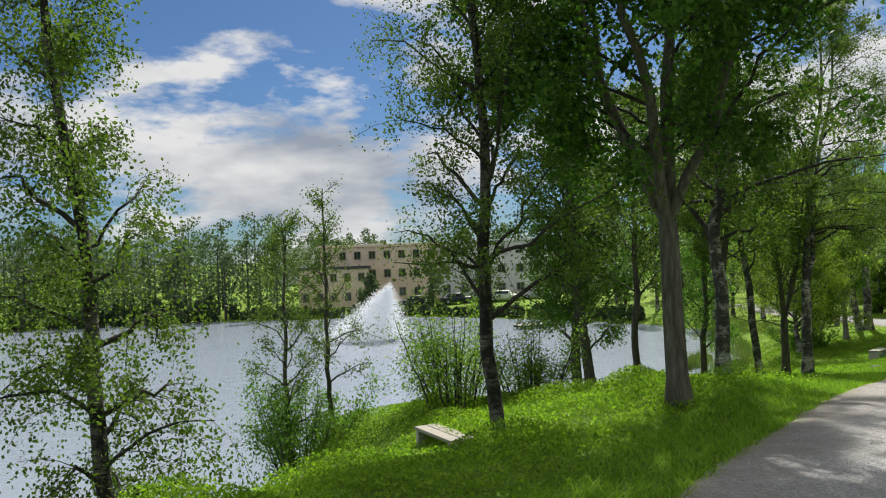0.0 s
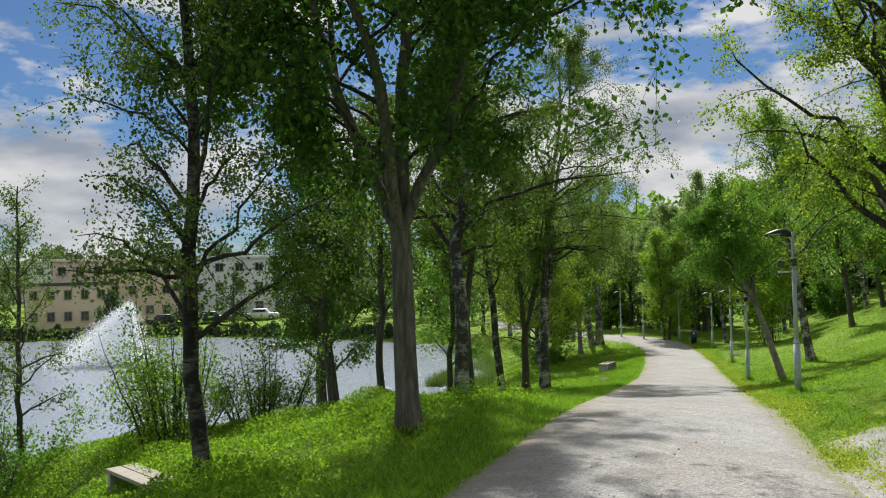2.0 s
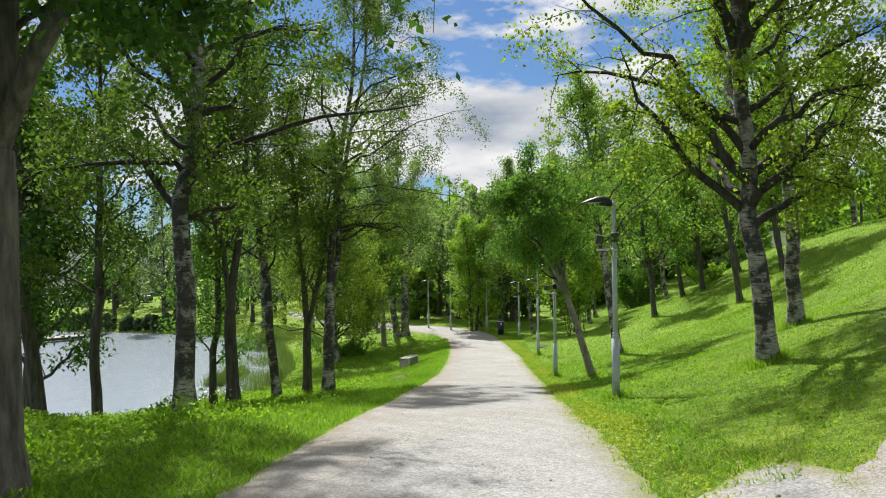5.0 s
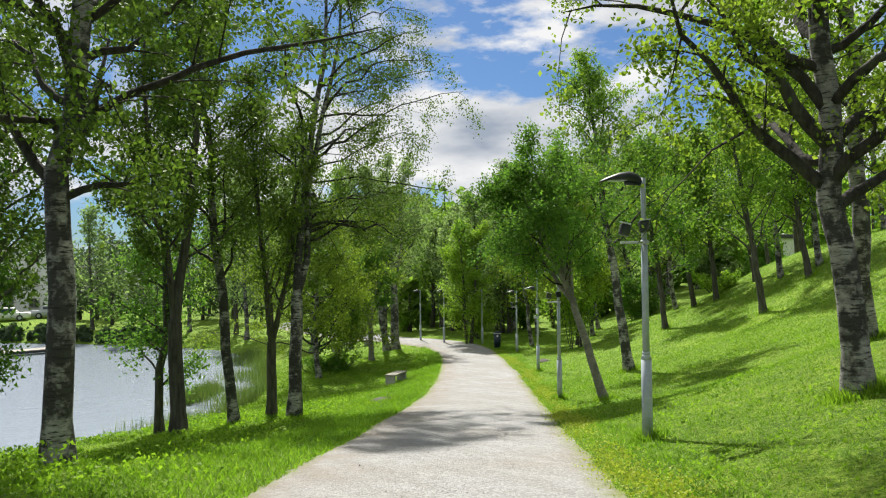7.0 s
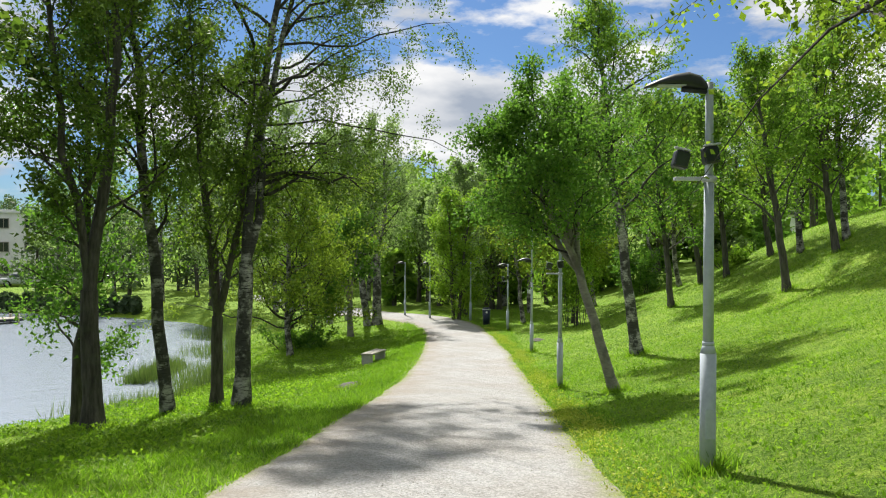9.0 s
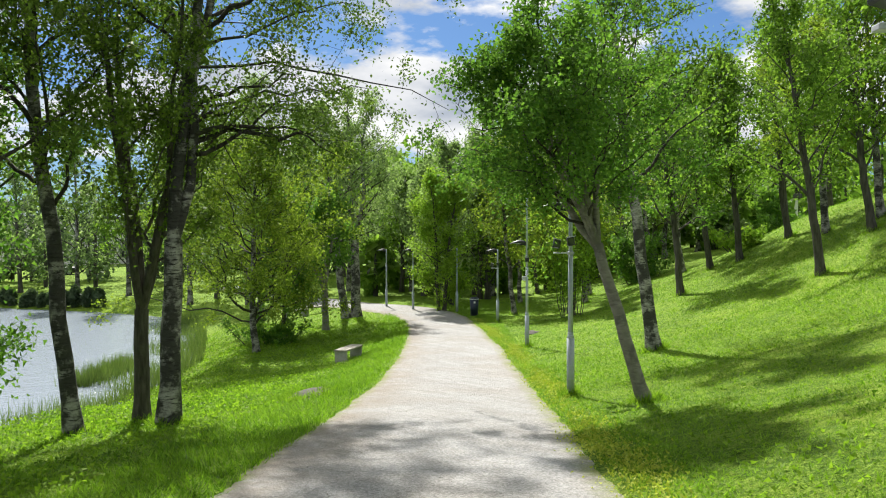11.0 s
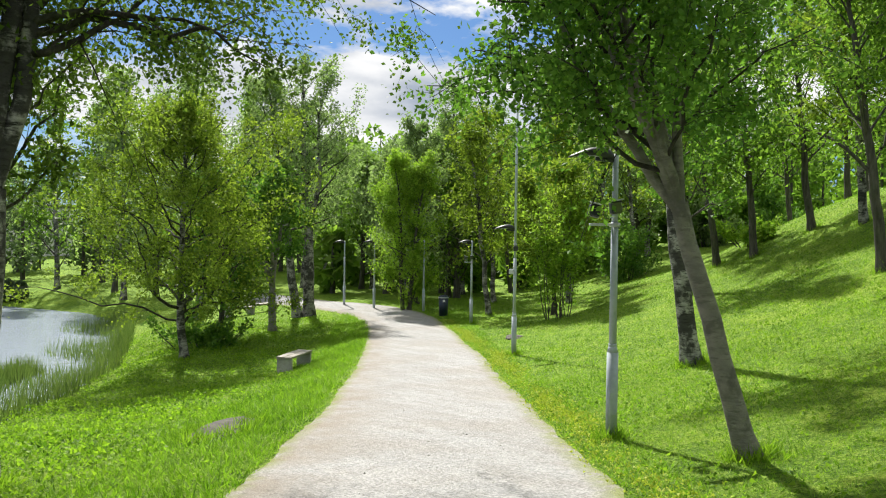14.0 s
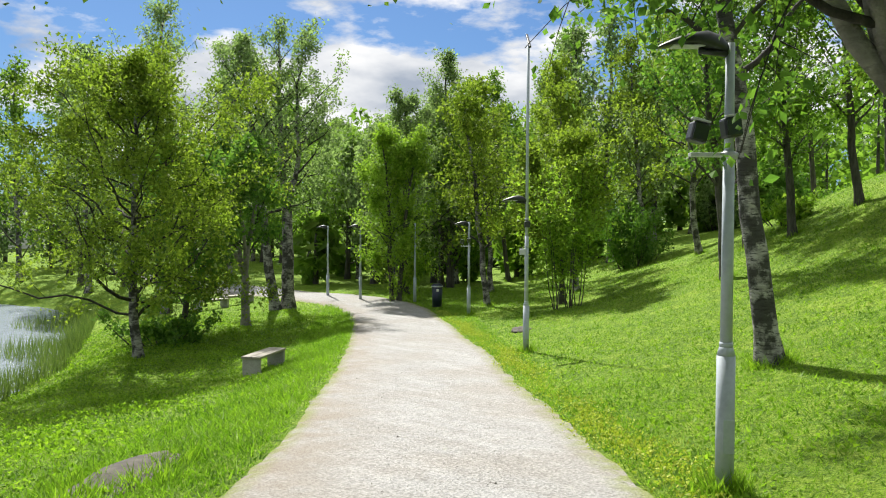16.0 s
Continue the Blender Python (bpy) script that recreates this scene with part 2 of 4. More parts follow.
def water_mat():
    g = Mat("lake_water")
    a, b = g.noise(g.coords((0.5, 1.5, 1), obj=False), 1.6, 5, 0.6), g.noise(g.coords((0.8, 1.6, 1), obj=False), 7.0, 3)
    h = g.mix(0.35, a, b)
    # base paler than water: part of the sky's reflection is put into the colour
    return g.shade((0.25, 0.29, 0.345), 0.16, 0, g.bump(h, 0.5, 0.15), 0.45)


M_GROUND, M_GRAVEL, M_WATER = grass_ground(), gravel(), water_mat()
M_BIRCH, M_BARK = bark_mat("birch_bark", True, (0.36, 0.348, 0.325), 0.06, 0.45), bark_mat("grey_bark", False, (0.12, 0.11, 0.097))
M_ROWAN = bark_mat("smooth_grey_bark", True, (0.26, 0.245, 0.22), 0.6, 0.5)
M_ROWAN_OLD = bark_mat("old_rowan_bark", False, (0.19, 0.175, 0.15))
# darkened so lakeside rowan and alders read as silhouettes; shade painted into leaves
M_LEAF_ROWAN = leaf_mat("backlit_rowan_leaves", (0.022, 0.06, 0.008), (0.041, 0.101, 0.012), (0.082, 0.162, 0.019), 0.31)
# lakeside crowns stand against the light; that shade is in this leaf colour
M_LEAF_BACKLIT = leaf_mat("backlit_lakeside_leaves", (0.048, 0.086, 0.014), (0.084, 0.142, 0.022), (0.156, 0.222, 0.036), 0.36)
# birch bark with the shade of backlit trunks put into its colour
M_BIRCH_BACKLIT = bark_mat("backlit_birch_bark", True, (0.15, 0.14, 0.125))
M_BIRCH_MID = bark_mat("rough_birch_bark", True, (0.4, 0.39, 0.37), 0.05, 0.42)
# limbs seen against the sky: their shade is painted in as near-black bark
M_TWIG = bark_mat("backlit_twig_bark", False, (0.07, 0.064, 0.056))
M_LEAF_BIRCH = leaf_mat("birch_leaves", (0.051, 0.104, 0.014), (0.109, 0.196, 0.027), (0.217, 0.32, 0.051), 0.54)
M_LEAF_OLIVE = leaf_mat("olive_leaves", (0.061, 0.106, 0.012), (0.136, 0.197, 0.022), (0.263, 0.324, 0.046), 0.56)
# grey-green leaves, paled with distance haze mixed into the colour
M_LEAF_WOOD = leaf_mat("hazed_grey_green_leaves", (0.085, 0.128, 0.053), (0.16, 0.224, 0.095), (0.287, 0.361, 0.16), 0.56)
# far-shore leaves carry haze and backlit shade in their base colour
M_LEAF_FAR = leaf_mat("hazed_far_leaves", (0.045, 0.075, 0.035), (0.075, 0.115, 0.055), (0.12, 0.165, 0.085), 0.3)
M_LEAF_DARK = leaf_mat("dark_leaves", (0.05, 0.119, 0.023), (0.094, 0.194, 0.032), (0.163, 0.275, 0.045), 0.48)
M_LEAF_LIGHT = leaf_mat("light_leaves", (0.1, 0.19, 0.02), (0.19, 0.31, 0.035), (0.33, 0.44, 0.06), 0.51)
M_GRASS = leaf_mat("grass_blades", (0.06, 0.135, 0.009), (0.14, 0.27, 0.014), (0.28, 0.43, 0.04), 0.42)
M_YELLOW = leaf_mat("dry_grass", (0.24, 0.3, 0.022), (0.36, 0.41, 0.04), (0.5, 0.52, 0.09), 0.3)
M_PEBBLE = plain("pale_stones", (0.3, 0.28, 0.255), 0.9, 0, 40, 0.4)
M_HERB = leaf_mat("herb_leaves", (0.06, 0.13, 0.011), (0.14, 0.255, 0.018), (0.28, 0.4, 0.036), 0.5)
M_REED = leaf_mat("reeds", (0.07, 0.12, 0.03), (0.11, 0.17, 0.04), (0.18, 0.23, 0.07), 0.3)
M_STEEL = plain("galvanised_steel", (0.36, 0.41, 0.45), 0.6, 0.15, 18, 0.2)
M_DARKMETAL = plain("dark_metal", (0.03, 0.033, 0.037), 0.45, 0.3)
M_GREY = plain("grey_plastic", (0.45, 0.47, 0.5), 0.4)
M_CONCRETE = plain("weathered_concrete", (0.36, 0.35, 0.32), 0.9, 0, 30, 0.35)
M_WOOD = plain("grey_wood", (0.3, 0.275, 0.225), 0.75, 0, 40, 0.35)
M_STONE = plain("grey_rock", (0.1, 0.09, 0.075), 0.95, 0, 9, 0.6)
M_BIN = plain("navy_plastic", (0.012, 0.022, 0.05), 0.4)
M_WHITE = plain("white_paint", (0.75, 0.75, 0.73), 0.5)


# ---- makers ----
def mesh_ob(name, verts, faces, material, parent=None, label="", smoothed=True):
    me = bpy.data.meshes.new(name)
    if isinstance(faces, np.ndarray):
        v = np.asarray(verts, np.float32)
        k = faces.shape[1]
        me.vertices.add(len(v))
        me.vertices.foreach_set("co", v.ravel())
        me.loops.add(faces.size)
        me.loops.foreach_set("vertex_index", faces.ravel().astype(np.int32))
        me.polygons.add(len(faces))
        me.polygons.foreach_set("loop_start", np.arange(0, faces.size, k, dtype=np.int32))
        me.polygons.foreach_set("use_smooth", np.full(len(faces), smoothed))
        me.update(calc_edges=True)
    else:
        me.from_pydata([tuple(p) for p in verts], [], faces)
        me.polygons.foreach_set("use_smooth", [smoothed] * len(me.polygons))
    me.materials.append(material)
    ob = new(name, me)
    ob.parent = parent
    if label:
        ob["label"] = label
    return ob


def part(name, bm, material, parent=None, label="", smoothed=False):
    me = bpy.data.meshes.new(name)
    bm.normal_update()
    bm.to_mesh(me)
    bm.free()
    me.polygons.foreach_set("use_smooth", [smoothed] * len(me.polygons))
    me.materials.append(material)
    ob = new(name, me)
    ob.parent = parent
    if label:
        ob["label"] = label
    return ob


def box(bm, size, at=(0, 0, 0), turn=None, bevel=0.0):
    m = Matrix.Translation(at) @ (turn if turn else Matrix()) @ Matrix.Diagonal((*size, 1))
    r = bmesh.ops.create_cube(bm, size=1, matrix=m)
    if bevel:
        edges = list({e for v in r["verts"] for e in v.link_edges})
        bmesh.ops.bevel(bm, geom=edges, offset=bevel, segments=2, affect="EDGES", profile=0.5)
    return bm


def tube(bm, r0, r1, z0, z1, sides=16, at=(0, 0), turn=None):
    m = (turn if turn else Matrix()) @ Matrix.Translation((at[0], at[1], (z0 + z1) / 2))
    bmesh.ops.create_cone(bm, cap_ends=True, segments=sides, radius1=r0, radius2=r1, depth=z1 - z0, matrix=m)
    return bm


def thing(name, at, label, category, group="", turn=0.0):
    ob = new(name)
    ob.matrix_world = pose(*at, 0, 0, turn)
    return tagged(ob, label, category, group)


class Sweep:
    """Gathers tapered tubes into one mesh."""

    def __init__(self):
        self.v, self.f, self.n = [], [], 0

    def add(self, pts, radii, sides):
        pts = np.asarray(pts, float)
        d = np.gradient(pts, axis=0)
        d /= np.linalg.norm(d, axis=1)[:, None] + 1e-9
        ref = np.where(np.abs(d[:, 2:3]) > 0.9, np.array([[1.0, 0, 0]]), np.array([[0, 0, 1.0]]))
        if abs(d[0, 2]) > 0.7:
            ref = np.tile([[1.0, 0, 0]], (len(pts), 1))
        a = np.cross(d, ref)
        a /= np.linalg.norm(a, axis=1)[:, None] + 1e-9
        b = np.cross(d, a)
        ang = np.arange(sides) * 2 * np.pi / sides
        ring = pts[:, None] + (a[:, None] * np.cos(ang)[None, :, None] + b[:, None] * np.sin(ang)[None, :, None]) * np.asarray(radii)[:, None, None]
        self.v.append(ring.reshape(-1, 3))
        k = len(pts)
        i, j = np.meshgrid(np.arange(k - 1), np.arange(sides), indexing="ij")
        q = np.stack([i * sides + j, i * sides + (j + 1) % sides, (i + 1) * sides + (j + 1) % sides, (i + 1) * sides + j], -1).reshape(-1, 4)
        self.f.append(q + self.n)
        self.n += k * sides

    def mesh(self, name, material, parent, label=""):
        return mesh_ob(name, np.concatenate(self.v), np.concatenate(self.f), material, parent, label)


def leaf_frame(rng, n, size, hang):
    d = rng.normal(size=(n, 3))
    d[:, 2] -= hang
    d /= np.linalg.norm(d, axis=1)[:, None]
    e = np.cross(d, rng.normal(size=(n, 3)))
    e /= np.linalg.norm(e, axis=1)[:, None] + 1e-9
    return d, e, size * rng.uniform(0.6, 1.25, n)[:, None]


def leaf_quads(rng, centres, size, hang=0.3, long=1.5):
    """Small pointed leaves, each of four corners slightly folded, at the given centres."""
    n = len(centres)
    d, e, s = leaf_frame(rng, n, size, hang)
    nn = np.cross(d, e)
    v = np.stack([centres - d * s * long * 0.5, centres + e * s * 0.5 + nn * s * 0.12, centres + d * s * long * 0.5, centres - e * s * 0.5 + nn * s * 0.12], 1)
    return v.reshape(-1, 3), np.arange(n * 4).reshape(-1, 4)


def leaf_points(rng, centres, size, hang=0.3, long=1.5):
    """Three-cornered leaves for crowns that stay far off."""
    n = len(centres)
    d, e, s = leaf_frame(rng, n, size, hang)
    v = np.stack([centres - d * s * long * 0.4 - e * s * 0.5, centres - d * s * long * 0.4 + e * s * 0.5, centres + d * s * long * 0.6], 1)
    return v.reshape(-1, 3), np.arange(n * 3).reshape(-1, 3)


def along(pts, f):
    """The point at fraction f of a line of evenly spaced points."""
    k = f * (len(pts) - 1)
    i = min(int(k), len(pts) - 2)
    return pts[i] + (pts[i + 1] - pts[i]) * (k - i)


def tree(at, h, r, crown, spread, leaves, size, seed, bark=None, leaf=None, lean=(0, 0), limbs=16, droop=0.0, rise=0.9, stems=1,
         label="", name="tree", top=0.35, split=False, group="", leaders=0, fork=0.3, open_=0.45, stout=1.0, far=False, near=False):
    """A broadleaf tree: trunk(s) that may fork into leaders, crooked limbs, branchlets, twigs, and leaves set along the twigs."""
    bark, leaf = bark or M_BIRCH, leaf or M_LEAF_BIRCH
    twig = M_BARK if bark is M_BARK else M_TWIG
    rng = np.random.default_rng(seed)
    root = thing(name, (at[0], at[1], float(height(*at))), label, "tree", group)
    trunk, arms = Sweep(), Sweep()
    tips, axes = [], []
    for k in range(stems):
        ang = rng.uniform(0, 6.28) + k * 6.28 / stems
        out = 0.0 if stems == 1 else rng.uniform(0.05, 0.16) * h
        off = 0.0 if stems == 1 else 0.14
        lx, ly = lean[0] + math.cos(ang) * out, lean[1] + math.sin(ang) * out
        hh, rr = h * rng.uniform(0.85, 1.0) if k else h, r * (1 if k == 0 else rng.uniform(0.6, 0.95))
        q = np.linspace(0, 1, 19)
        wob = np.cumsum(rng.normal(size=(19, 2)), axis=0) * h * (0.0024 if leaders else 0.0046)
        wob = (wob - wob[0]) * np.minimum(1, q * 5)[:, None]
        px = math.cos(ang) * off + lx * q ** (0.9 if stems == 1 else 1.1) + wob[:, 0]
        py = math.sin(ang) * off + ly * q ** (0.9 if stems == 1 else 1.1) + wob[:, 1]
        pts = np.stack([px, py, q * hh - 0.12], 1)
        rad = rr * (1 - q) ** 0.75 * (1 + 0.45 * np.exp(-q * hh / 0.16)) + 0.012
        if leaders:
            n = int(fork * 18) + 2
            trunk.add(pts[:n], np.maximum(rad[:n], rr * 0.78), 12)
            foot = pts[n - 1]
            for m in range(leaders):
                az = m * 6.28 / leaders + rng.uniform(-0.4, 0.4) + seed
                reach = spread * open_ * rng.uniform(0.6, 1.15) * (0.35 if m == 0 else 1)
                tip = np.array([lx + math.cos(az) * reach, ly + math.sin(az) * reach, hh * (0.9 if m == 0 else rng.uniform(0.76, 0.92))])
                w = np.linspace(0, 1, 11)
                bow = np.outer(np.sin(w * 3.14) * 0.28 * reach, [math.cos(az), math.sin(az), 0])
                lp = foot - np.array([0, 0, 0.06]) + np.outer(w, tip - foot) + bow + np.cumsum(rng.normal(size=(11, 3)), axis=0) * np.minimum(1, w * 4)[:, None] * 0.006 * h
                lr = rr * (0.66 if m == 0 else rng.uniform(0.42, 0.58)) * (1 - w) ** 0.8 + 0.01
                one = Sweep()
                one.add(lp, lr, 8)
                one.mesh("leader", bark, root)
                axes.append((lp, lr, 0.12, az if m else None))
        else:
            trunk.add(pts, rad, 12 if split else 8)
            axes.append((pts, rad, crown, None))
    per_axis = max(3, limbs // len(axes))
    steps_, subs, sides = (9, 7, 6) if split else ((5, 3, 4) if far else (7, 5, 4))
    for pts, rad, low, side in axes:
        for i in range(per_axis):
            g = low + (0.98 - low) * ((i + rng.uniform(0, 1)) / per_axis)
            b = along(pts, g)
            rel = (g - low) / (1 - low)
            ln = spread * (0.35 + 0.75 * math.sin(math.pi * min(1, 0.22 + 0.78 * rel) ** 0.9)) * rng.uniform(0.65, 1.25) * (1 - top * rel) * (0.85 if leaders else 1)
            az = i * 2.4 + rng.uniform(-0.5, 0.5)
            if side is not None:
                az = side + rng.normal() * 1.0
            up = rise * rng.uniform(0.5, 1.25) + 0.5 * rel
            d0 = np.array([math.cos(az), math.sin(az), up])
            d0 /= np.linalg.norm(d0)
            w = np.linspace(0, 1, steps_)
            bend = rng.normal(size=3) * 0.16
            crook = np.cumsum(rng.normal(size=(steps_, 3)), axis=0) * ln * 0.026
            lp = b + np.outer(w, d0) * ln + np.outer(w ** 2, bend) * ln + np.outer(w ** 2.2, [0, 0, -droop * ln]) + (crook - crook[0])
            br = float(np.interp(g, np.linspace(0, 1, len(rad)), rad)) * rng.uniform(0.26, 0.44) * stout
            lr = br * (1 - w) ** 0.8 + 0.005
            if split:
                one = Sweep()
                one.add(lp, lr, sides)
                one.mesh("limb", twig, root)
            else:
                arms.add(lp, lr, sides)
            for j in range(subs):
                f = 0.15 + 0.83 * (j + rng.uniform(0, 1)) / subs
                c = along(lp, f)
                dd = d0 + rng.normal(size=3) * 0.7
                dd /= np.linalg.norm(dd)
                sl = ln * rng.uniform(0.25, 0.5) * (1.15 - 0.4 * f)
                w2 = np.linspace(0, 1, 4)
                sp = c + np.outer(w2, dd) * sl + np.outer(w2 ** 2, rng.normal(size=3) * 0.2 * sl) + np.outer(w2 ** 2, [0, 0, -(droop * 1.3 + 0.1) * sl])
                arms.add(sp, np.maximum(br * 0.4 * (1 - f * 0.6) * (1 - w2), 0.0035 if split else 0.006), 3)
                tips.append(sp[1:])
                for k in range(2 if split else 0):
                    c = along(sp, rng.uniform(0.2, 0.95))
                    dd2 = dd + rng.normal(size=3) * 0.8
                    tl = sl * rng.uniform(0.3, 0.6) / np.linalg.norm(dd2)
                    w3 = np.linspace(0, 1, 3)
                    tp = c + np.outer(w3, dd2) * tl + np.outer(w3 ** 2, [0, 0, -(droop * 2 + 0.12) * sl * 0.4])
                    arms.add(tp, [0.004, 0.003, 0.0015], 3)
                    tips.append(tp)
            tips.append(lp[-4:])
    trunk.mesh("trunk", bark, root)
    arms.mesh("branchwork", twig, root)["kind"] = "stuff"
    per = max(1, leaves / max(1, len(tips)))
    cs = []
    fuzz = 0.04 + size * 1.5
    for sp in tips:
        m = max(1, int(per * min(3.0, rng.gamma(1.3, 0.8))))
        f = rng.uniform(0.0, 1.08, m) * (len(sp) - 1)
        i = np.clip(f.astype(int), 0, len(sp) - 2)
        p = sp[i] + (sp[i + 1] - sp[i]) * (f - i)[:, None]
        o = rng.normal(size=(m, 3)) * fuzz
        o[:, 2] -= np.abs(rng.normal(size=m)) * (droop * 0.45 + 0.02)
        cs.append(p + o)
    v, f = (leaf_quads if near else leaf_points)(rng, np.concatenate(cs), size)
    mesh_ob("crown", v, f, leaf, root, smoothed=False)["kind"] = "stuff"
    return root


def bush(at, h, w, leaves, size, seed, leaf=None, stems=14, label="", group="", low=0.15):
    rng = np.random.default_rng(seed)
    root = thing("bush", (at[0], at[1], float(height(*at))), label, "bush", group)
    s, cs = Sweep(), []
    for i in range(stems):
        a, o = rng.uniform(0, 6.28), rng.uniform(0.1, 0.75) * w
        b = np.array([math.cos(a) * o * 0.45, math.sin(a) * o * 0.45, -0.1])
        e = np.array([math.cos(a) * o, math.sin(a) * o, h * rng.uniform(0.4, 1.0)])
        q = np.linspace(0, 1, 7)
        p = b + np.outer(q, e - b) + np.cumsum(rng.normal(size=(7, 3)), axis=0) * 0.03 * h * 0.4
        s.add(p, 0.022 * (1 - q) + 0.004, 4)
        for j in range(5):
            f = rng.uniform(low, 0.95)
            c = np.array([np.interp(f, q, p[:, k]) for k in range(3)])
            d = rng.normal(size=3) + np.array([0, 0, 0.6])
            tw = c + np.outer(np.linspace(0, 1, 4), d / np.linalg.norm(d)) * h * 0.22
            s.add(tw, np.linspace(0.008, 0.003, 4), 3)
            m = leaves // (stems * 5)
            f = rng.uniform(0, 1.1, m)[:, None]
            cs.append(c + (tw[-1] - c) * f + rng.normal(size=(m, 3)) * 0.09 * h ** 0.5)
    s.mesh("branchwork", M_BARK, root)["kind"] = "stuff"
    v, f = leaf_points(rng, np.concatenate(cs), size)
    mesh_ob("foliage", v, f, leaf or M_LEAF_BIRCH, root, smoothed=False)["kind"] = "stuff"
    return root


# ---- ground, lake, path ----
def steps(lo, hi, fine, far, grow=1.18):
    mid = list(np.arange(lo, hi, fine))
    a, d = mid[-1], fine
    while a < far:
        d *= grow
        a += d
        mid.append(a)
    a, d = mid[0], fine
    while a > -far:
        d *= grow
        a -= d
        mid.insert(0, a)
    return np.array(mid)


def sheet(name, s, u, zf, material, label, category):
    S, U = np.meshgrid(s, u, indexing="ij")
    X, Y = xy(S, U)
    Z = zf(X, Y, S, U)
    n = len(u)
    i, j = np.meshgrid(np.arange(len(s) - 1), np.arange(n - 1), indexing="ij")
    f = np.stack([i * n + j, i * n + j + 1, (i + 1) * n + j + 1, (i + 1) * n + j], -1).reshape(-1, 4)[:, ::-1].copy()
    ob = mesh_ob(name, np.stack([X, Y, Z], -1).reshape(-1, 3), f, material)
    return tagged(ob, label, category, kind="structure")


sheet("ground", steps(-8, 72, 0.4, 2500), steps(-24, 24, 0.4, 2500), lambda X, Y, S, U: height(X, Y), M_GROUND,
      "grassy park ground sloping down to the lake", "ground")
lake = mesh_ob("lake", [(-400, -200, LAKE), (60, -200, LAKE), (60, 120, LAKE), (-400, 120, LAKE)], [(0, 1, 2, 3)], M_WATER)
tagged(lake, "pale rippled lake water mirroring the clouds", "water", kind="structure")

# the path's middle line, bending left at its far end
LINE = [(-12, -0.05), (0, -0.15), (10, -0.25), (20, -0.05), (32, 0.3), (42, 0.3), (50, -0.1), (54, -0.5), (57, -1.2), (59.5, -2.3), (61.5, -3.8), (63.5, -5.6), (65.5, -7.5), (68, -9.6), (72, -12.5), (80, -18)]


def path_sheet():
    ls, lu = np.array(LINE, float).T
    q = np.linspace(0, len(ls) - 1, 700)
    cs, cu = np.interp(q, np.arange(len(ls)), ls), np.interp(q, np.arange(len(ls)), lu)
    for _ in range(14):
        cs[1:-1], cu[1:-1] = (cs[:-2] + cs[2:] + 2 * cs[1:-1]) / 4, (cu[:-2] + cu[2:] + 2 * cu[1:-1]) / 4
    ds, du = np.gradient(cs), np.gradient(cu)
    m = np.hypot(ds, du)
    ns, nu = -du / m, ds / m
    rng = np.random.default_rng(4)
    w = np.linspace(-1, 1, 15)
    V = []
    for i in range(len(q)):
        wl_ = 1.8 - 0.12 * float(smooth(24, 32, cs[i])) + 0.03 * math.sin(cs[i] * 1.1) + 0.02 * math.sin(cs[i] * 4.3 + 1) + rng.uniform(-0.03, 0.03)
        wr_ = 1.92 - 0.12 * float(smooth(24, 32, cs[i])) + 0.03 * math.sin(cs[i] * 0.9 + 2) + 0.02 * math.sin(cs[i] * 3.7) + rng.uniform(-0.03, 0.03)
        off = np.where(w < 0, w * wl_, w * wr_)
        x, y = xy(cs[i] + ns[i] * off, cu[i] + nu[i] * off)
        z = height(x, y) + 0.035 - 0.06 * np.abs(w) ** 12
        V.append(np.stack([x, y, z], -1))
    i, j = np.meshgrid(np.arange(len(q) - 1), np.arange(14), indexing="ij")
    f = np.stack([i * 15 + j, (i + 1) * 15 + j, (i + 1) * 15 + j + 1, i * 15 + j + 1], -1).reshape(-1, 4)[:, ::-1].copy()
    ob = mesh_ob("path", np.concatenate(V), f, M_GRAVEL)
    ob.data.attributes.new("across", "FLOAT", "POINT").data.foreach_set("value", np.tile((w + 1) / 2, len(q)).astype(np.float32))
    tagged(ob, "pale grey gravel footpath with ragged grassy edges", "path", kind="structure")


path_sheet()


# ---- side path that climbs off to the hill ----
def side_path():
    pts = np.array([(5.6, 6.2), (8.2, 7.0), (11.2, 8.1), (14.6, 10.3), (18.6, 12.6), (24, 14.2), (31, 15)], float)
    k = np.linspace(0, len(pts) - 1, 90)
    c = np.stack([np.interp(k, np.arange(len(pts)), pts[:, a]) for a in range(2)], 1)
    for _ in range(8):
        c[1:-1] = (c[:-2] + c[2:] + 2 * c[1:-1]) / 4
    d = np.gradient(c, axis=0)
    d /= np.linalg.norm(d, axis=1)[:, None]
    n = np.stack([d[:, 1], -d[:, 0]], 1)
    rng = np.random.default_rng(8)
    w = np.linspace(-1, 1, 11)
    V = []
    for i in range(len(k)):
        off = w * (1.05 + rng.uniform(-0.08, 0.08))
        p = c[i] + n[i] * off[:, None]
        V.append(np.stack([p[:, 0], p[:, 1], height(p[:, 0], p[:, 1]) + 0.022 - 0.075 * np.abs(w) ** 6], -1))
    i, j = np.meshgrid(np.arange(len(k) - 1), np.arange(10), indexing="ij")
    f = np.stack([i * 11 + j, i * 11 + j + 1, (i + 1) * 11 + j + 1, (i + 1) * 11 + j], -1).reshape(-1, 4)[:, ::-1].copy()
    ob = mesh_ob("side_path", np.concatenate(V), f, M_GRAVEL)
    ob.data.attributes.new("across", "FLOAT", "POINT").data.foreach_set("value", np.tile((w + 1) / 2, len(k)).astype(np.float32))
    tagged(ob, "narrow sandy footpath climbing the grassy slope", "path", kind="structure")


side_path()

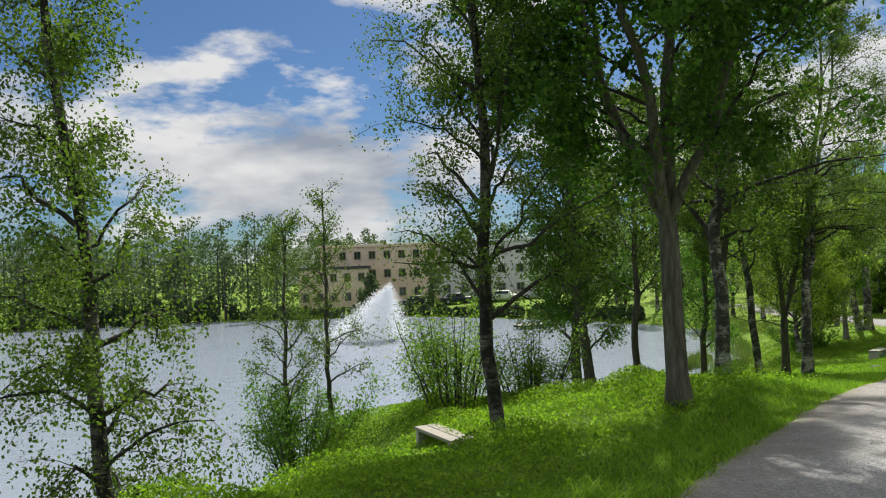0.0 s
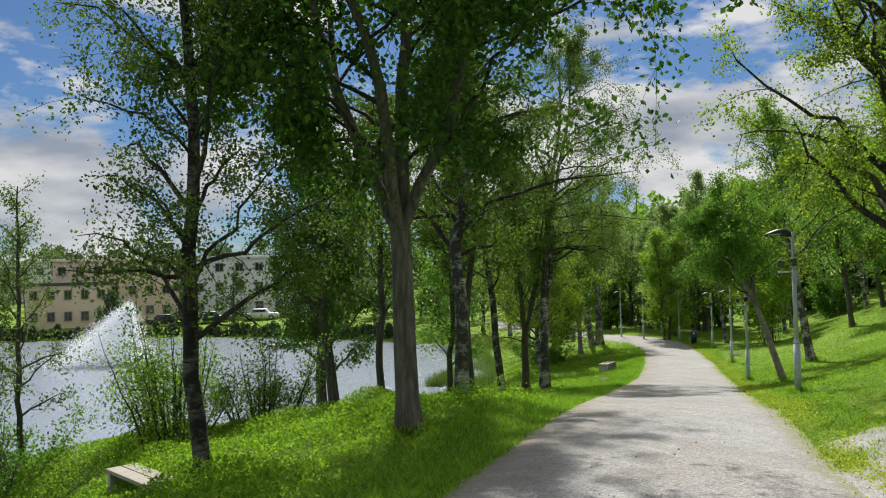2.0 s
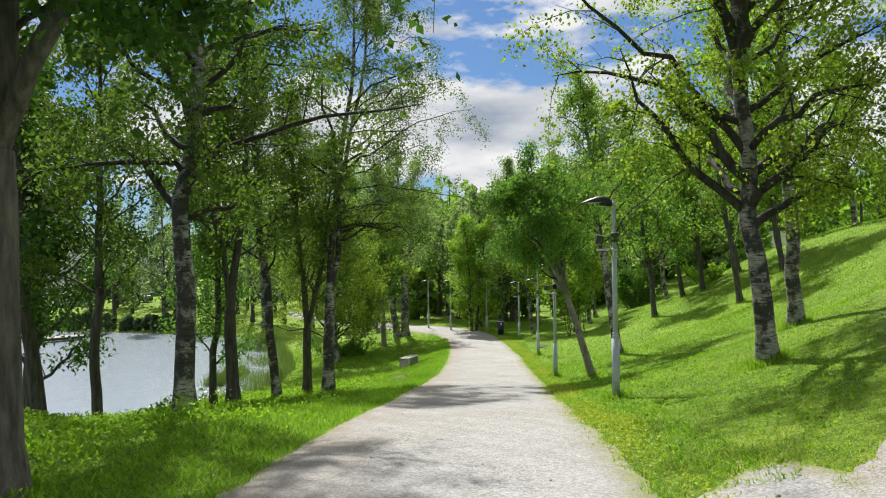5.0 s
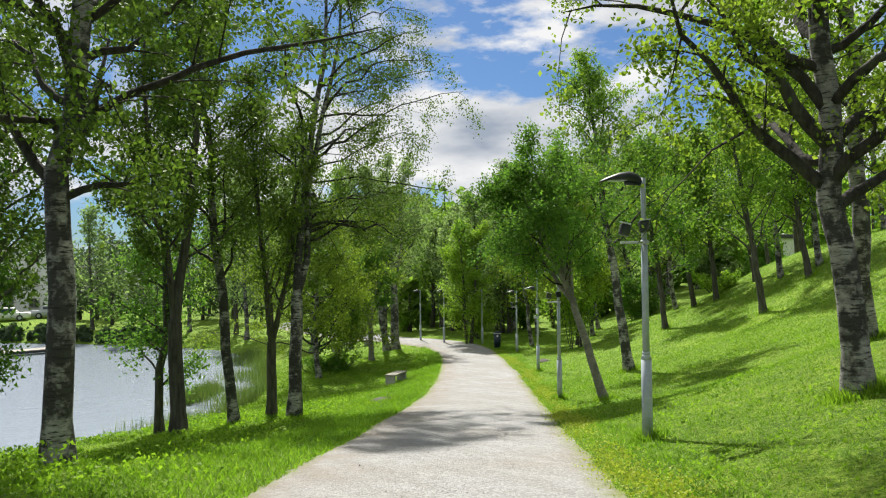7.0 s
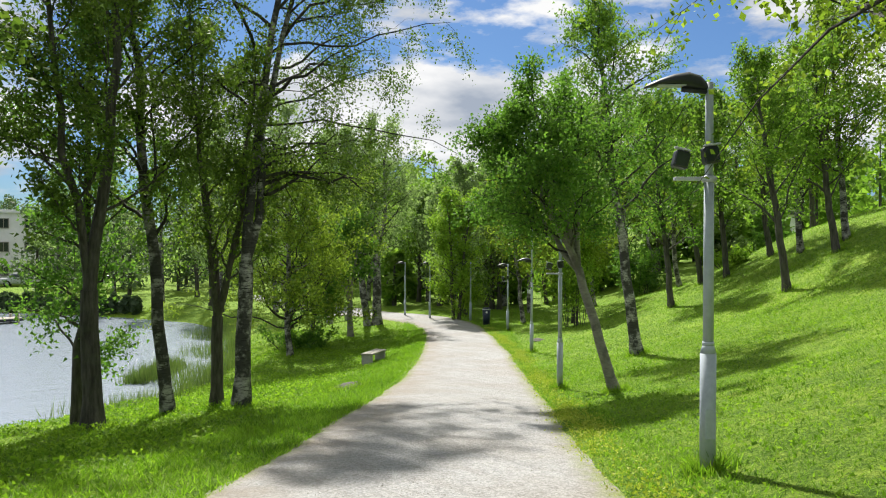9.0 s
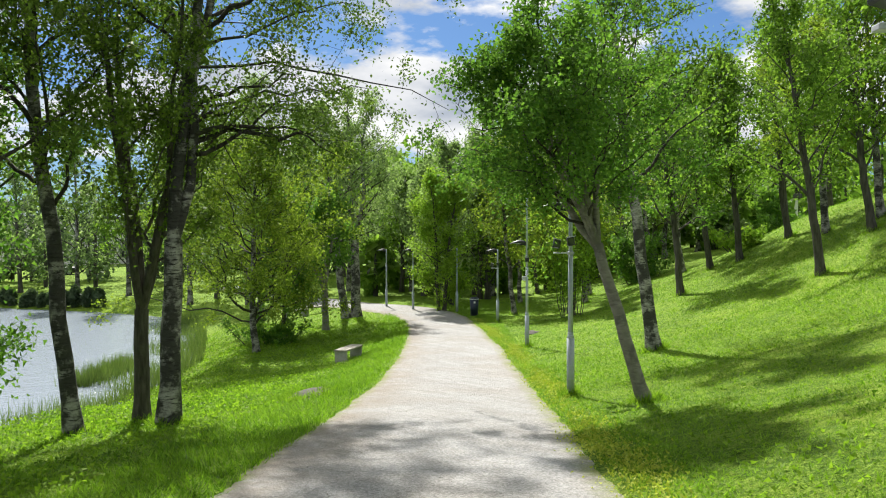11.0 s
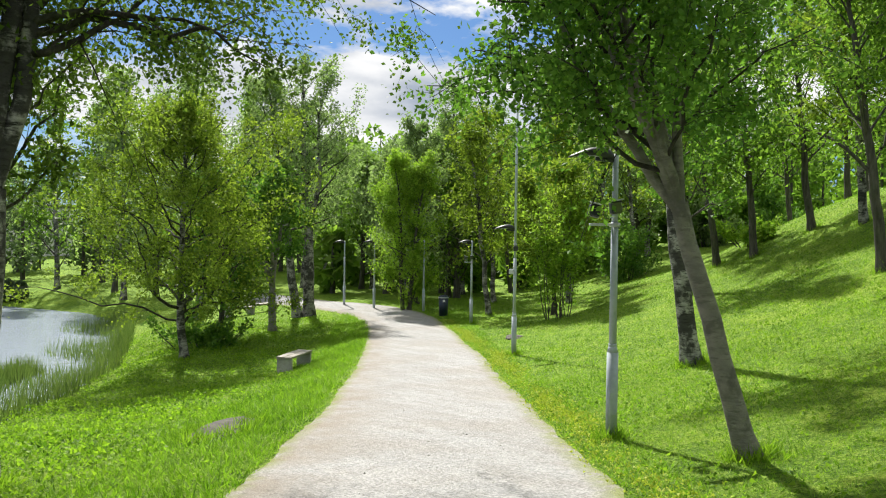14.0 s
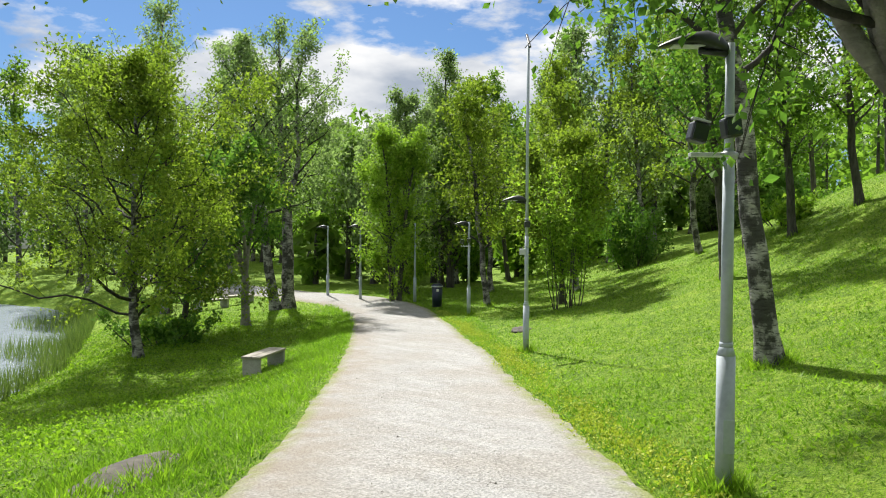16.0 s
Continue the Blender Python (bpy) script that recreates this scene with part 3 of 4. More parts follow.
def worn_patch(at, rx, ry, turn, seed):
    """Trodden gravel where the two paths meet, with a ragged rim."""
    rng = np.random.default_rng(seed)
    ang = np.linspace(0, 2 * np.pi, 48, endpoint=False)
    rim = 1 + 0.14 * np.sin(ang * 3 + 1) + 0.07 * np.sin(ang * 5) + 0.03 * rng.uniform(-1, 1, 48)
    V = []
    for k in np.linspace(0.02, 1, 9):
        px, py = np.cos(ang) * rim * rx * k, np.sin(ang) * rim * ry * k
        x, y = at[0] + px * math.cos(turn) - py * math.sin(turn), at[1] + px * math.sin(turn) + py * math.cos(turn)
        V.append(np.stack([x, y, height(x, y) + 0.016 - 0.05 * k ** 8], 1))
    i, j = np.meshgrid(np.arange(8), np.arange(48), indexing="ij")
    f = np.stack([i * 48 + j, (i + 1) * 48 + j, (i + 1) * 48 + (j + 1) % 48, i * 48 + (j + 1) % 48], -1).reshape(-1, 4)
    ob = mesh_ob("worn_patch", np.concatenate(V), f, M_GRAVEL)
    ob.data.attributes.new("across", "FLOAT", "POINT").data.foreach_set("value", np.repeat(0.5 + 0.5 * np.linspace(0.02, 1, 9) ** 0.5, 48).astype(np.float32))
    tagged(ob, "trodden gravel patch where two paths meet", "path", kind="structure")


worn_patch((7.3, 7.3), 1.0, 0.5, radians(50), 9)
worn_patch((8.15, 8.3), 0.95, 0.8, radians(30), 10)

# ---- trees on the lake side ----
tree((-3.8, 9.1), 10, 0.1, 0.1, 1.9, 34000, 0.04, 11, near=True, bark=M_BIRCH_BACKLIT, leaf=M_LEAF_BACKLIT, droop=0.4, limbs=38, lean=(-0.7, 0.3), split=True, label="drooping birch with backlit trunk leaning over the water's edge")
tree((0.72, 11.5), 9.5, 0.1, 0.2, 2.2, 34000, 0.034, 12, near=True, bark=M_BIRCH_BACKLIT, leaf=M_LEAF_BACKLIT, droop=0.15, limbs=38, lean=(-0.35, 0.1), rise=1.1, split=True, label="slim young birch with backlit trunk beside the grassy bench")
tree((3.45, 11.8), 10.5, 0.165, 0.2, 3.6, 66000, 0.068, 13, near=True, droop=0.15, bark=M_ROWAN_OLD, leaf=M_LEAF_ROWAN, limbs=56, rise=0.7, lean=(-0.2, 0), split=True, leaders=5, fork=0.25, open_=0.5, label="stout dense rowan with grey trunk forking into steep leaders")
tree((5.95, 17.0), 12.5, 0.15, 0.24, 2.7, 40000, 0.052, 14, near=True, bark=M_BIRCH_MID, leaf=M_LEAF_BACKLIT, droop=0.15, limbs=46, lean=(0.5, 0), split=True, stout=1.25, label="large old birch with rough black and white bark")
tree((4.3, 26.2), 9.5, 0.17, 0.12, 2.0, 20000, 0.075, 15, bark=M_BARK, leaf=M_LEAF_ROWAN, limbs=30, split=True, label="dark leafy alder on the lake bank")
tree((4.4, 24.2), 10, 0.16, 0.2, 2.2, 20000, 0.075, 16, bark=M_BARK, leaf=M_LEAF_ROWAN, limbs=30, lean=(-0.8, 0), split=True, label="dark leaning alder on the lake bank")
tree((5.3, 22.0), 8.5, 0.1, 0.3, 1.8, 12000, 0.064, 17, bark=M_BARK, leaf=M_LEAF_BACKLIT, limbs=24, split=True, label="thin forked tree on the lake bank")
tree((9.0, 27.6), 10, 0.1, 0.1, 1.7, 13000, 0.066, 18, bark=M_BARK, leaf=M_LEAF_DARK, limbs=28, split=True, label="thin leafy alder with low twigs on the lake bank")
tree((9.05, 25.7), 12, 0.17, 0.2, 2.3, 22000, 0.06, 19, bark=M_BARK, leaf=M_LEAF_BACKLIT, limbs=34, split=True, rise=1.4, leaders=2, fork=0.22, open_=0.3, label="tall backlit tree with a forked trunk on the lake bank")
tree((10.6, 26.7), 12, 0.125, 0.3, 2.1, 17000, 0.056, 20, bark=M_BIRCH_MID, leaf=M_LEAF_BACKLIT, limbs=30, lean=(-0.9, 0.3), split=True, label="slender leaning birch with a scarred trunk beside the lake")
tree((11.75, 27.4), 9.5, 0.13, 0.2, 2.3, 17000, 0.058, 21, bark=M_BARK, leaf=M_LEAF_BACKLIT, limbs=36, leaders=4, fork=0.17, open_=0.55, rise=1.5, split=True, label="rowan forking low into steep stems beside a birch")
tree((11.9, 26.1), 14, 0.16, 0.2, 3.6, 42000, 0.045, 22, near=True, bark=M_BIRCH_MID, leaf=M_LEAF_BACKLIT, rise=0.5, droop=0.3, limbs=44, lean=(0.75, 0.2), split=True, leaders=2, fork=0.22, open_=0.28, stout=1.3, label="tall forked birch with black and white bark by the path")
tree((18.8, 42.0), 7.8, 0.13, 0.14, 3.9, 46000, 0.07, 23, leaf=M_LEAF_OLIVE, limbs=46, split=True, rise=0.6, label="bright spreading birch above the reeds")
tree((21.0, 45.2), 6.0, 0.1, 0.14, 2.2, 13000, 0.1, 30, bark=M_BARK, leaf=M_LEAF_DARK, limbs=30, label="low dark alder near the bend")
tree((23.8, 46.9), 7, 0.15, 0.27, 2.4, 20000, 0.085, 25, bark=M_ROWAN, leaf=M_LEAF_DARK, limbs=34, leaders=4, fork=0.25, open_=0.6, label="small dark round-crowned rowan at the path's bend")
tree((26.6, 50.6), 11, 0.22, 0.35, 3.0, 11000, 0.085, 26, leaf=M_LEAF_WOOD, limbs=30, lean=(-1.6, 0), label="leaning birch of a pair at the path's bend")
tree((27.2, 50.7), 13, 0.26, 0.35, 3.0, 11000, 0.085, 27, leaf=M_LEAF_WOOD, limbs=34, leaders=2, fork=0.3, open_=0.4, label="thick birch of a pair at the path's bend")
tree((23.0, 53.6), 13, 0.2, 0.3, 2.8, 8000, 0.085, 35, leaf=M_LEAF_WOOD, limbs=28, label="tall airy birch beyond the bend")
bush((-3.6, 19.2), 2.3, 2.4, 10500, 0.052, 71, M_LEAF_DARK, stems=26, label="dense leafy bush on the lake bank")
tree((-3.9, 19.4), 6.6, 0.06, 0.2, 1.5, 6000, 0.045, 72, bark=M_BARK, leaf=M_LEAF_BACKLIT, limbs=22, label="thin sparse sapling growing out of the bank bush")
tree((-2.9, 19.6), 6.2, 0.055, 0.2, 1.3, 3800, 0.045, 73, bark=M_BARK, leaf=M_LEAF_BACKLIT, limbs=22, label="thin sparse sapling growing out of the bank bush")
bush((0.2, 18.2), 2.5, 2.1, 9000, 0.043, 74, M_LEAF_BIRCH, stems=30, label="airy many-stemmed bush at the water's edge")
bush((2.0, 19.6), 2.0, 2.0, 6500, 0.043, 75, M_LEAF_BIRCH, stems=24, label="airy many-stemmed bush at the water's edge")
bush((20.2, 44.6), 1.2, 2.8, 2600, 0.09, 78, M_LEAF_DARK, stems=18, label="low dark shore bush")

# ---- trees on the hill side ----
tree((13.75, 12.65), 10.5, 0.145, 0.2, 3.7, 64000, 0.048, 31, near=True, bark=M_BIRCH, limbs=46, stout=1.6, droop=0.12, lean=(-0.5, -0.1), leaf=M_LEAF_OLIVE, rise=0.9, split=True, label="large spreading birch with white bark on the grassy slope")
tree((17.5, 14.85), 10.5, 0.14, 0.28, 2.8, 19000, 0.064, 32, limbs=32, lean=(-0.4, 0), leaf=M_LEAF_LIGHT, split=True, label="birch with pale trunk on the grassy slope")
tree((17.95, 21.5), 6.5, 0.098, 0.3, 2.4, 38000, 0.046, 33, near=True, bark=M_ROWAN, leaf=M_LEAF_DARK, limbs=48, rise=0.95, droop=0.12, lean=(-1.5, 1.0), split=True, leaders=6, fork=0.34, open_=0.24, label="leaning rowan with smooth grey trunk forking beside the path")
tree((23.2, 26.2), 10, 0.16, 0.4, 2.4, 14000, 0.066, 34, bark=M_BIRCH_MID, limbs=26, lean=(-0.9, 0.6), split=True, label="birch with scarred black bark on the slope")
HILL = [(31.5, 32.6, 8.5, 2), (35.1, 32.8, 8, 1), (29.3, 25.8, 7.5, 1), (34.4, 28.8, 7, 0), (32.4, 26.1, 7, 1), (33.8, 26.6, 8, 0), (39.0, 45.5, 10, 0), (35.6, 34.6, 8, 1),
        (36.0, 31.3, 8, 1), (44.0, 45.4, 11, 0), (38.5, 38.5, 9, 0), (41.5, 33.0, 9, 1), (39.0, 27.0, 8, 0), (46, 38, 9, 1), (44, 26, 8, 1),
        (33.0, 44.5, 8.5, 0), (36.5, 48.5, 10, 0), (35.5, 42.0, 8, 0), (41.0, 52.5, 11, 1)]
for i, (x, y, hh, kind) in enumerate(HILL):
    tree((x, y), hh, 0.12, 0.26, 2.3, 10000 if x < 30 and y < 28 else 6500, 0.07 if x < 30 and y < 28 else 0.092, 40 + i, bark=M_BARK if kind else M_BIRCH, leaf=(M_LEAF_OLIVE, M_LEAF_BIRCH, M_LEAF_DARK)[kind], limbs=24, lean=(-0.9, 0.4), rise=1.2,
         label=("white-barked young birch", "grey-barked leafy young tree", "dark leafy young rowan")[kind] + " on the mown hillside", group="trees on the hillside")
bush((31.5, 38.5), 4.8, 1.3, 6500, 0.085, 61, M_LEAF_LIGHT, stems=16, low=0.4, label="tall many-stemmed bush at the foot of the slope")
bush((42.0, 44.8), 3.2, 2.6, 5000, 0.11, 62, M_LEAF_DARK, label="rounded dark bush on the slope")
bush((50.5, 42.0), 3.4, 3.2, 4000, 0.14, 66, M_LEAF_DARK, label="dense dark bush before the house on the hill")
bush((51.5, 46.5), 3.4, 3.4, 4000, 0.15, 67, M_LEAF_WOOD, label="tall grey-green bush before the house on the hill")
bush((37.0, 34.0), 1.0, 2.2, 2500, 0.1, 63, M_LEAF_LIGHT, label="low bush at the foot of a hillside tree")
tree((31.6, 49.2), 7.6, 0.1, 0.04, 1.9, 26000, 0.08, 64, bark=M_BARK, leaf=M_LEAF_LIGHT, limbs=44, stems=3, rise=1.3, top=0.2, label="upright dense light green tree behind the path's bend")
tree((33.6, 51.4), 9.5, 0.16, 0.12, 2.6, 15000, 0.085, 65, bark=M_BARK, leaf=M_LEAF_WOOD, limbs=32, label="tall leafy tree behind the path's bend")
tree((36.8, 53.0), 12, 0.16, 0.12, 2.8, 15000, 0.09, 68, bark=M_BARK, leaf=M_LEAF_WOOD, limbs=32, label="tall leafy tree behind the path's bend")
tree((32.4, 39.7), 6.6, 0.09, 0.2, 2.0, 18000, 0.078, 69, bark=M_BARK, leaf=M_LEAF_OLIVE, limbs=36, leaders=3, fork=0.2, open_=0.6, label="yellow-green young tree rising beside the tall bush")
# the wood that closes the view beyond the bend
rw = np.random.default_rng(77)
WOOD = []
for i in range(46):
    s_, u_ = rw.uniform(64, 96), rw.uniform(-16, 24)
    x, y = (float(v) for v in xy(s_, u_))
    if math.hypot(x - 30, y - 58) < 4.2 or from_shore(np.array(x), np.array(y)) < 4 or (u_ < -4 and s_ < 74 and abs(u_ + 1.05 * (s_ - 59)) < 3):
        continue
    WOOD.append((x, y))
WOOD += [(22.6, 66.5), (23.2, 71.5), (20.5, 76), (25, 68.5), (25.6, 63.5), (24, 79), (17.5, 80), (33, 73), (34, 66), (13.8, 84)]
for i, (x, y) in enumerate(WOOD):
    tree((x, y), rw.uniform(7.5, 10) if -7 < su(x, y)[1] < 6 else rw.uniform(10, 14.5), 0.17, 0.1, rw.uniform(2.6, 3.4), 3300, 0.175, 200 + i, bark=(M_BARK, M_BIRCH)[i % 2], leaf=(M_LEAF_WOOD, M_LEAF_WOOD, M_LEAF_BIRCH)[i % 3], limbs=22, rise=1.1, far=True,
         label="tall leafy tree in the wood beyond the path's bend", group="trees of the wood")


# ---- lamp posts ----
g = Mat("window_glass")
M_GLASS = g.shade((0.02, 0.025, 0.03), 0.08, 0, None, 0.8)
def lamp_post(at, tall, toward, boxes, label):
    """A stepped steel pole with a flat lamp on a short arm, and where seen a bracket with box-shaped fittings."""
    z = float(height(*at))
    ob = thing("street_lamp", (at[0], at[1], z), label, "street lamp", "lamp posts along the path", toward)
    bm = bmesh.new()
    tube(bm, 0.068, 0.068, -0.1, 1.02)
    tube(bm, 0.068, 0.045, 1.02, 1.1)
    part("base_sleeve", bm, M_STEEL, ob, smoothed=True)
    bm = bmesh.new()
    tube(bm, 0.045, 0.042, 1.08, min(tall, 2.55))
    if tall > 2.6:
        tube(bm, 0.036, 0.033, 2.5, tall)
    part("pole", bm, M_STEEL, ob, smoothed=True)
    bm = bmesh.new()
    tube(bm, 0.05, 0.05, 1.085, 1.12)
    part("collar", bm, M_STEEL, ob, smoothed=True)
    bm = bmesh.new()
    box(bm, (0.09, 0.012, 0.26), (0, -0.068, 0.42), bevel=0.004)
    part("service_hatch", bm, M_STEEL, ob)
    ah = 3.3
    bm = bmesh.new()
    tube(bm, 0.024, 0.024, 0, 0.22, 10, turn=Matrix.Translation((-0.02, 0, ah - 0.03)) @ Matrix.Rotation(radians(-84), 4, "Y"))
    part("arm", bm, M_DARKMETAL, ob, smoothed=True)
    bm = bmesh.new()
    rings = []
    for x, wide, thick, rise_ in ((-0.02, 0.05, 0.05, 0.0), (-0.08, 0.11, 0.09, 0.02), (-0.18, 0.18, 0.1, 0.04), (-0.31, 0.2, 0.07, 0.05), (-0.43, 0.18, 0.042, 0.035), (-0.53, 0.1, 0.022, 0.01), (-0.56, 0.04, 0.01, 0.0)):
        rings.append([bm.verts.new((x, math.cos(a) * wide / 2, ah + rise_ + (math.sin(a) if math.sin(a) > 0 else 0.35 * math.sin(a)) * thick)) for a in (k * math.pi / 5 for k in range(10))])
    for p, q in zip(rings, rings[1:]):
        for k in range(10):
            bm.faces.new((p[k], p[(k + 1) % 10], q[(k + 1) % 10], q[k]))
    bm.faces.new(rings[0][::-1])
    bm.faces.new(rings[-1])
    head = part("lamp_head", bm, M_DARKMETAL, ob, "dark arched lamp head", True)
    bm = bmesh.new()
    box(bm, (0.24, 0.12, 0.012), (-0.33, 0, ah + 0.02), None, 0.003)
    part("lens", bm, M_GREY, head)
    if boxes:
        bm = bmesh.new()
        box(bm, (0.36, 0.07, 0.03), (-0.12, 0, 2.52), bevel=0.005)
        part("bracket", bm, M_GREY, ob, "light grey steel bracket")
        bm = bmesh.new()
        tube(bm, 0.06, 0.06, 2.49, 2.54)
        part("clamp", bm, M_GREY, ob, smoothed=True)
        for dx, zz, ry in ((-0.25, 2.68, 14), (0.0, 2.72, -8)):
            bm = bmesh.new()
            box(bm, (0.13, 0.13, 0.15), (dx, -0.03, zz), Matrix.Rotation(radians(ry), 4, "Y"), 0.02)
            fx = part("spotlight", bm, M_DARKMETAL, ob, "black box-shaped spotlight")
            bm = bmesh.new()
            box(bm, (0.11, 0.012, 0.12), (dx, -0.1, zz), Matrix.Rotation(radians(ry), 4, "Y"), 0.004)
            part("glass", bm, M_GLASS, fx)
            bm = bmesh.new()
            box(bm, (0.14, 0.05, 0.015), (dx, -0.09, zz + 0.085), Matrix.Rotation(radians(ry), 4, "Y"), 0.004)
            part("hood", bm, M_GREY, fx)
    if tall > 5:
        bm = bmesh.new()
        box(bm, (0.05, 0.62, 0.05), (0, 0, tall), Matrix.Rotation(radians(38), 4, "X"), 0.008)
        part("top_bar", bm, M_DARKMETAL, ob)
        for zz, sx in ((2.2, -0.1), (2.8, 0.0)):
            bm = bmesh.new()
            box(bm, (0.12, 0.1, 0.13), (sx, -0.06, zz), None, 0.012)
            part("junction_box", bm, M_GREY if zz < 2.5 else M_DARKMETAL, ob)
            bm = bmesh.new()
            tube(bm, 0.05, 0.05, zz + 0.1, zz + 0.13)
            part("clamp", bm, M_GREY, ob, smoothed=True)
    return ob


def post(s_, u_, tall=3.35, toward=-33, boxes=False, label="slim galvanised lamp post with flat dark lamp on the verge"):
    x, y = xy(s_, u_)
    return lamp_post((float(x), float(y)), tall, toward, boxes, label)


post(19.2, 2.5, boxes=True, label="galvanised lamp post with spotlights on a bracket, on grass")
post(29.64, 2.44, boxes=True, label="galvanised lamp post with two black spotlights on a bracket")
post(41.0, 2.73, 6.8, label="tall stepped steel pole with lamp and junction boxes")
post(52.3, 2.42, 3.4, boxes=True)
post(57.9, 0.55, 3.4)
post(59.8, -1.9, 3.4)
post(62.2, -3.6, 3.4)
post(8.7, 3.2, 3.4, label="lamp post beside the fork of the paths")


# ---- benches, bin, rock ----
def bench(at, turn, length, label, sunk=0.03):
    ob = thing("bench", (at[0], at[1], float(height(*at)) - sunk), label, "bench", "park benches", turn)
    for sx in (-1, 1):
        bm = bmesh.new()
        box(bm, (0.09, 0.42, 0.4), (sx * (length / 2 - 0.08), 0, 0.2), None, 0.012)
        part("end_slab", bm, M_CONCRETE, ob)
    for k in (-1, 1):
        bm = bmesh.new()
        box(bm, (length, 0.215, 0.055), (0, k * 0.115, 0.43), None, 0.01)
        part("plank", bm, M_WOOD, ob)
    bm = bmesh.new()
    box(bm, (length - 0.3, 0.06, 0.05), (0, 0, 0.375), None, 0.006)
    part("rail", bm, M_WOOD, ob)
    return ob


bench((-0.1, 12.65), -63, 1.3, "weathered plank bench half sunk in green weeds", 0.14)
bench((20.25, 36.95), 42, 1.45, "weathered plank bench on concrete ends beside the path")
bench((26.4, 54.4), 20, 1.7, "small grey plank bench by the bend")
bench((24.8, 53.2), 20, 1.6, "small grey plank bench near the shore")


def litter_bin(at):
    ob = thing("litter_bin", (at[0], at[1], float(height(*at))), "dark navy litter bin with pale rim beside the path", "litter bin", "", -30)
    bm = bmesh.new()
    tube(bm, 0.19, 0.22, 0.02, 0.8, 20)
    part("body", bm, M_BIN, ob, smoothed=True)
    bm = bmesh.new()
    tube(bm, 0.235, 0.235, 0.8, 0.85, 20)
    part("rim", bm, M_GREY, ob, "pale grey rim")
    bm = bmesh.new()
    tube(bm, 0.225, 0.16, 0.85, 0.93, 20)
    part("lid", bm, M_BIN, ob)
    bm = bmesh.new()
    box(bm, (0.1, 0.02, 0.1), (0, -0.222, 0.68), None, 0.003)
    part("sticker", bm, M_WHITE, ob, "white square sticker")
    bm = bmesh.new()
    tube(bm, 0.2, 0.2, -0.03, 0.03, 20)
    part("foot", bm, M_DARKMETAL, ob)


litter_bin((31.5, 45.9))


def rock(at, size, seed, label):
    bm = bmesh.new()
    bmesh.ops.create_icosphere(bm, subdivisions=4, radius=1)
    for v in bm.verts:
        n = noise.noise(v.co * 1.6 + Vector((seed, 0, 0))) * 0.34 + noise.noise(v.co * 4 + Vector((0, seed, 0))) * 0.16 + noise.noise(v.co * 11) * 0.06
        v.co *= 1 + n
        v.co.x *= size[0]
        v.co.y *= size[1]
        v.co.z *= size[2]
    ob = part("rock", bm, M_STONE, None, smoothed=True)
    ob.matrix_world = pose(at[0], at[1], float(height(*at)) - 0.02, 0, 0, 48)
    tagged(ob, label, "rock")


rock((14.75, 27.15), (0.95, 0.33, 0.1), 3, "low flat grey rock sunk in the grass")
# rock shape stands in for the dark bare soil beside the tall pole
rock((27.6, 36.4), (0.5, 0.3, 0.12), 6, "small dark soil heap on the verge behind a pole")


# ---- fountain ----
def fountain(at):
    rng = np.random.default_rng(5)
    ob = thing("fountain", (at[0], at[1], LAKE), "white fountain spray drifting over the lake", "fountain")
    bm = bmesh.new()
    tube(bm, 0.3, 0.2, -0.1, 0.12, 14)
    part("nozzle", bm, M_DARKMETAL, ob)
    n = 46000
    h = rng.beta(1.0, 1.6, n)
    w = (1 - h) * 1.0 + 0.12
    drift = -5.0 * (1 - h) ** 0.7 * rng.uniform(0, 1, n) ** 1.6
    x = rng.normal(size=n) * 0.85 * w + drift
    y = rng.normal(size=n) * 0.8 * w
    z = h * 4.3 * (1 - 0.25 * np.clip(-drift / 5, 0, 1)) + np.abs(rng.normal(size=n)) * 0.25
    v, f = leaf_points(rng, np.stack([x, y, z], 1), 0.055, 0, 1.1)
    spray = mesh_ob("spray", v, f, M_SPRAY, ob, "fine white water spray")
    spray["kind"] = "stuff"


g = Mat("water_spray")
gb = g.node("ShaderNodeBsdfDiffuse", {0: (0.9, 0.92, 0.95, 1)})
gt = g.node("ShaderNodeBsdfTranslucent", {0: (0.9, 0.92, 0.95, 1)})
g.l.new(g.node("ShaderNodeMixShader", {0: 0.5, 1: gb.outputs[0], 2: gt.outputs[0]}).outputs[0], g.out.inputs[0])
M_SPRAY = g.m
fountain((-4.4, 64))

def jetty(at, turn):
    ob = thing("jetty", (at[0], at[1], LAKE), "small dark wooden jetty lying on the lake", "jetty", "", turn)
    for k in range(9):
        bm = bmesh.new()
        box(bm, (0.42, 1.5, 0.06), (-2 + k * 0.45, 0, 0.32), None, 0.01)
        part("plank", bm, M_WOOD, ob)
    for sy in (-0.6, 0.6):
        bm = bmesh.new()
        box(bm, (4.1, 0.12, 0.16), (-0.2, sy, 0.21), None, 0.01)
        part("beam", bm, M_DARKMETAL, ob)
        for sx in (-1.9, 1.5):
            bm = bmesh.new()
            tube(bm, 0.09, 0.09, -1.6, 0.6, 10, (sx, sy))
            part("post", bm, M_WOOD, ob, smoothed=True)


jetty((8.4, 71.0), 20)

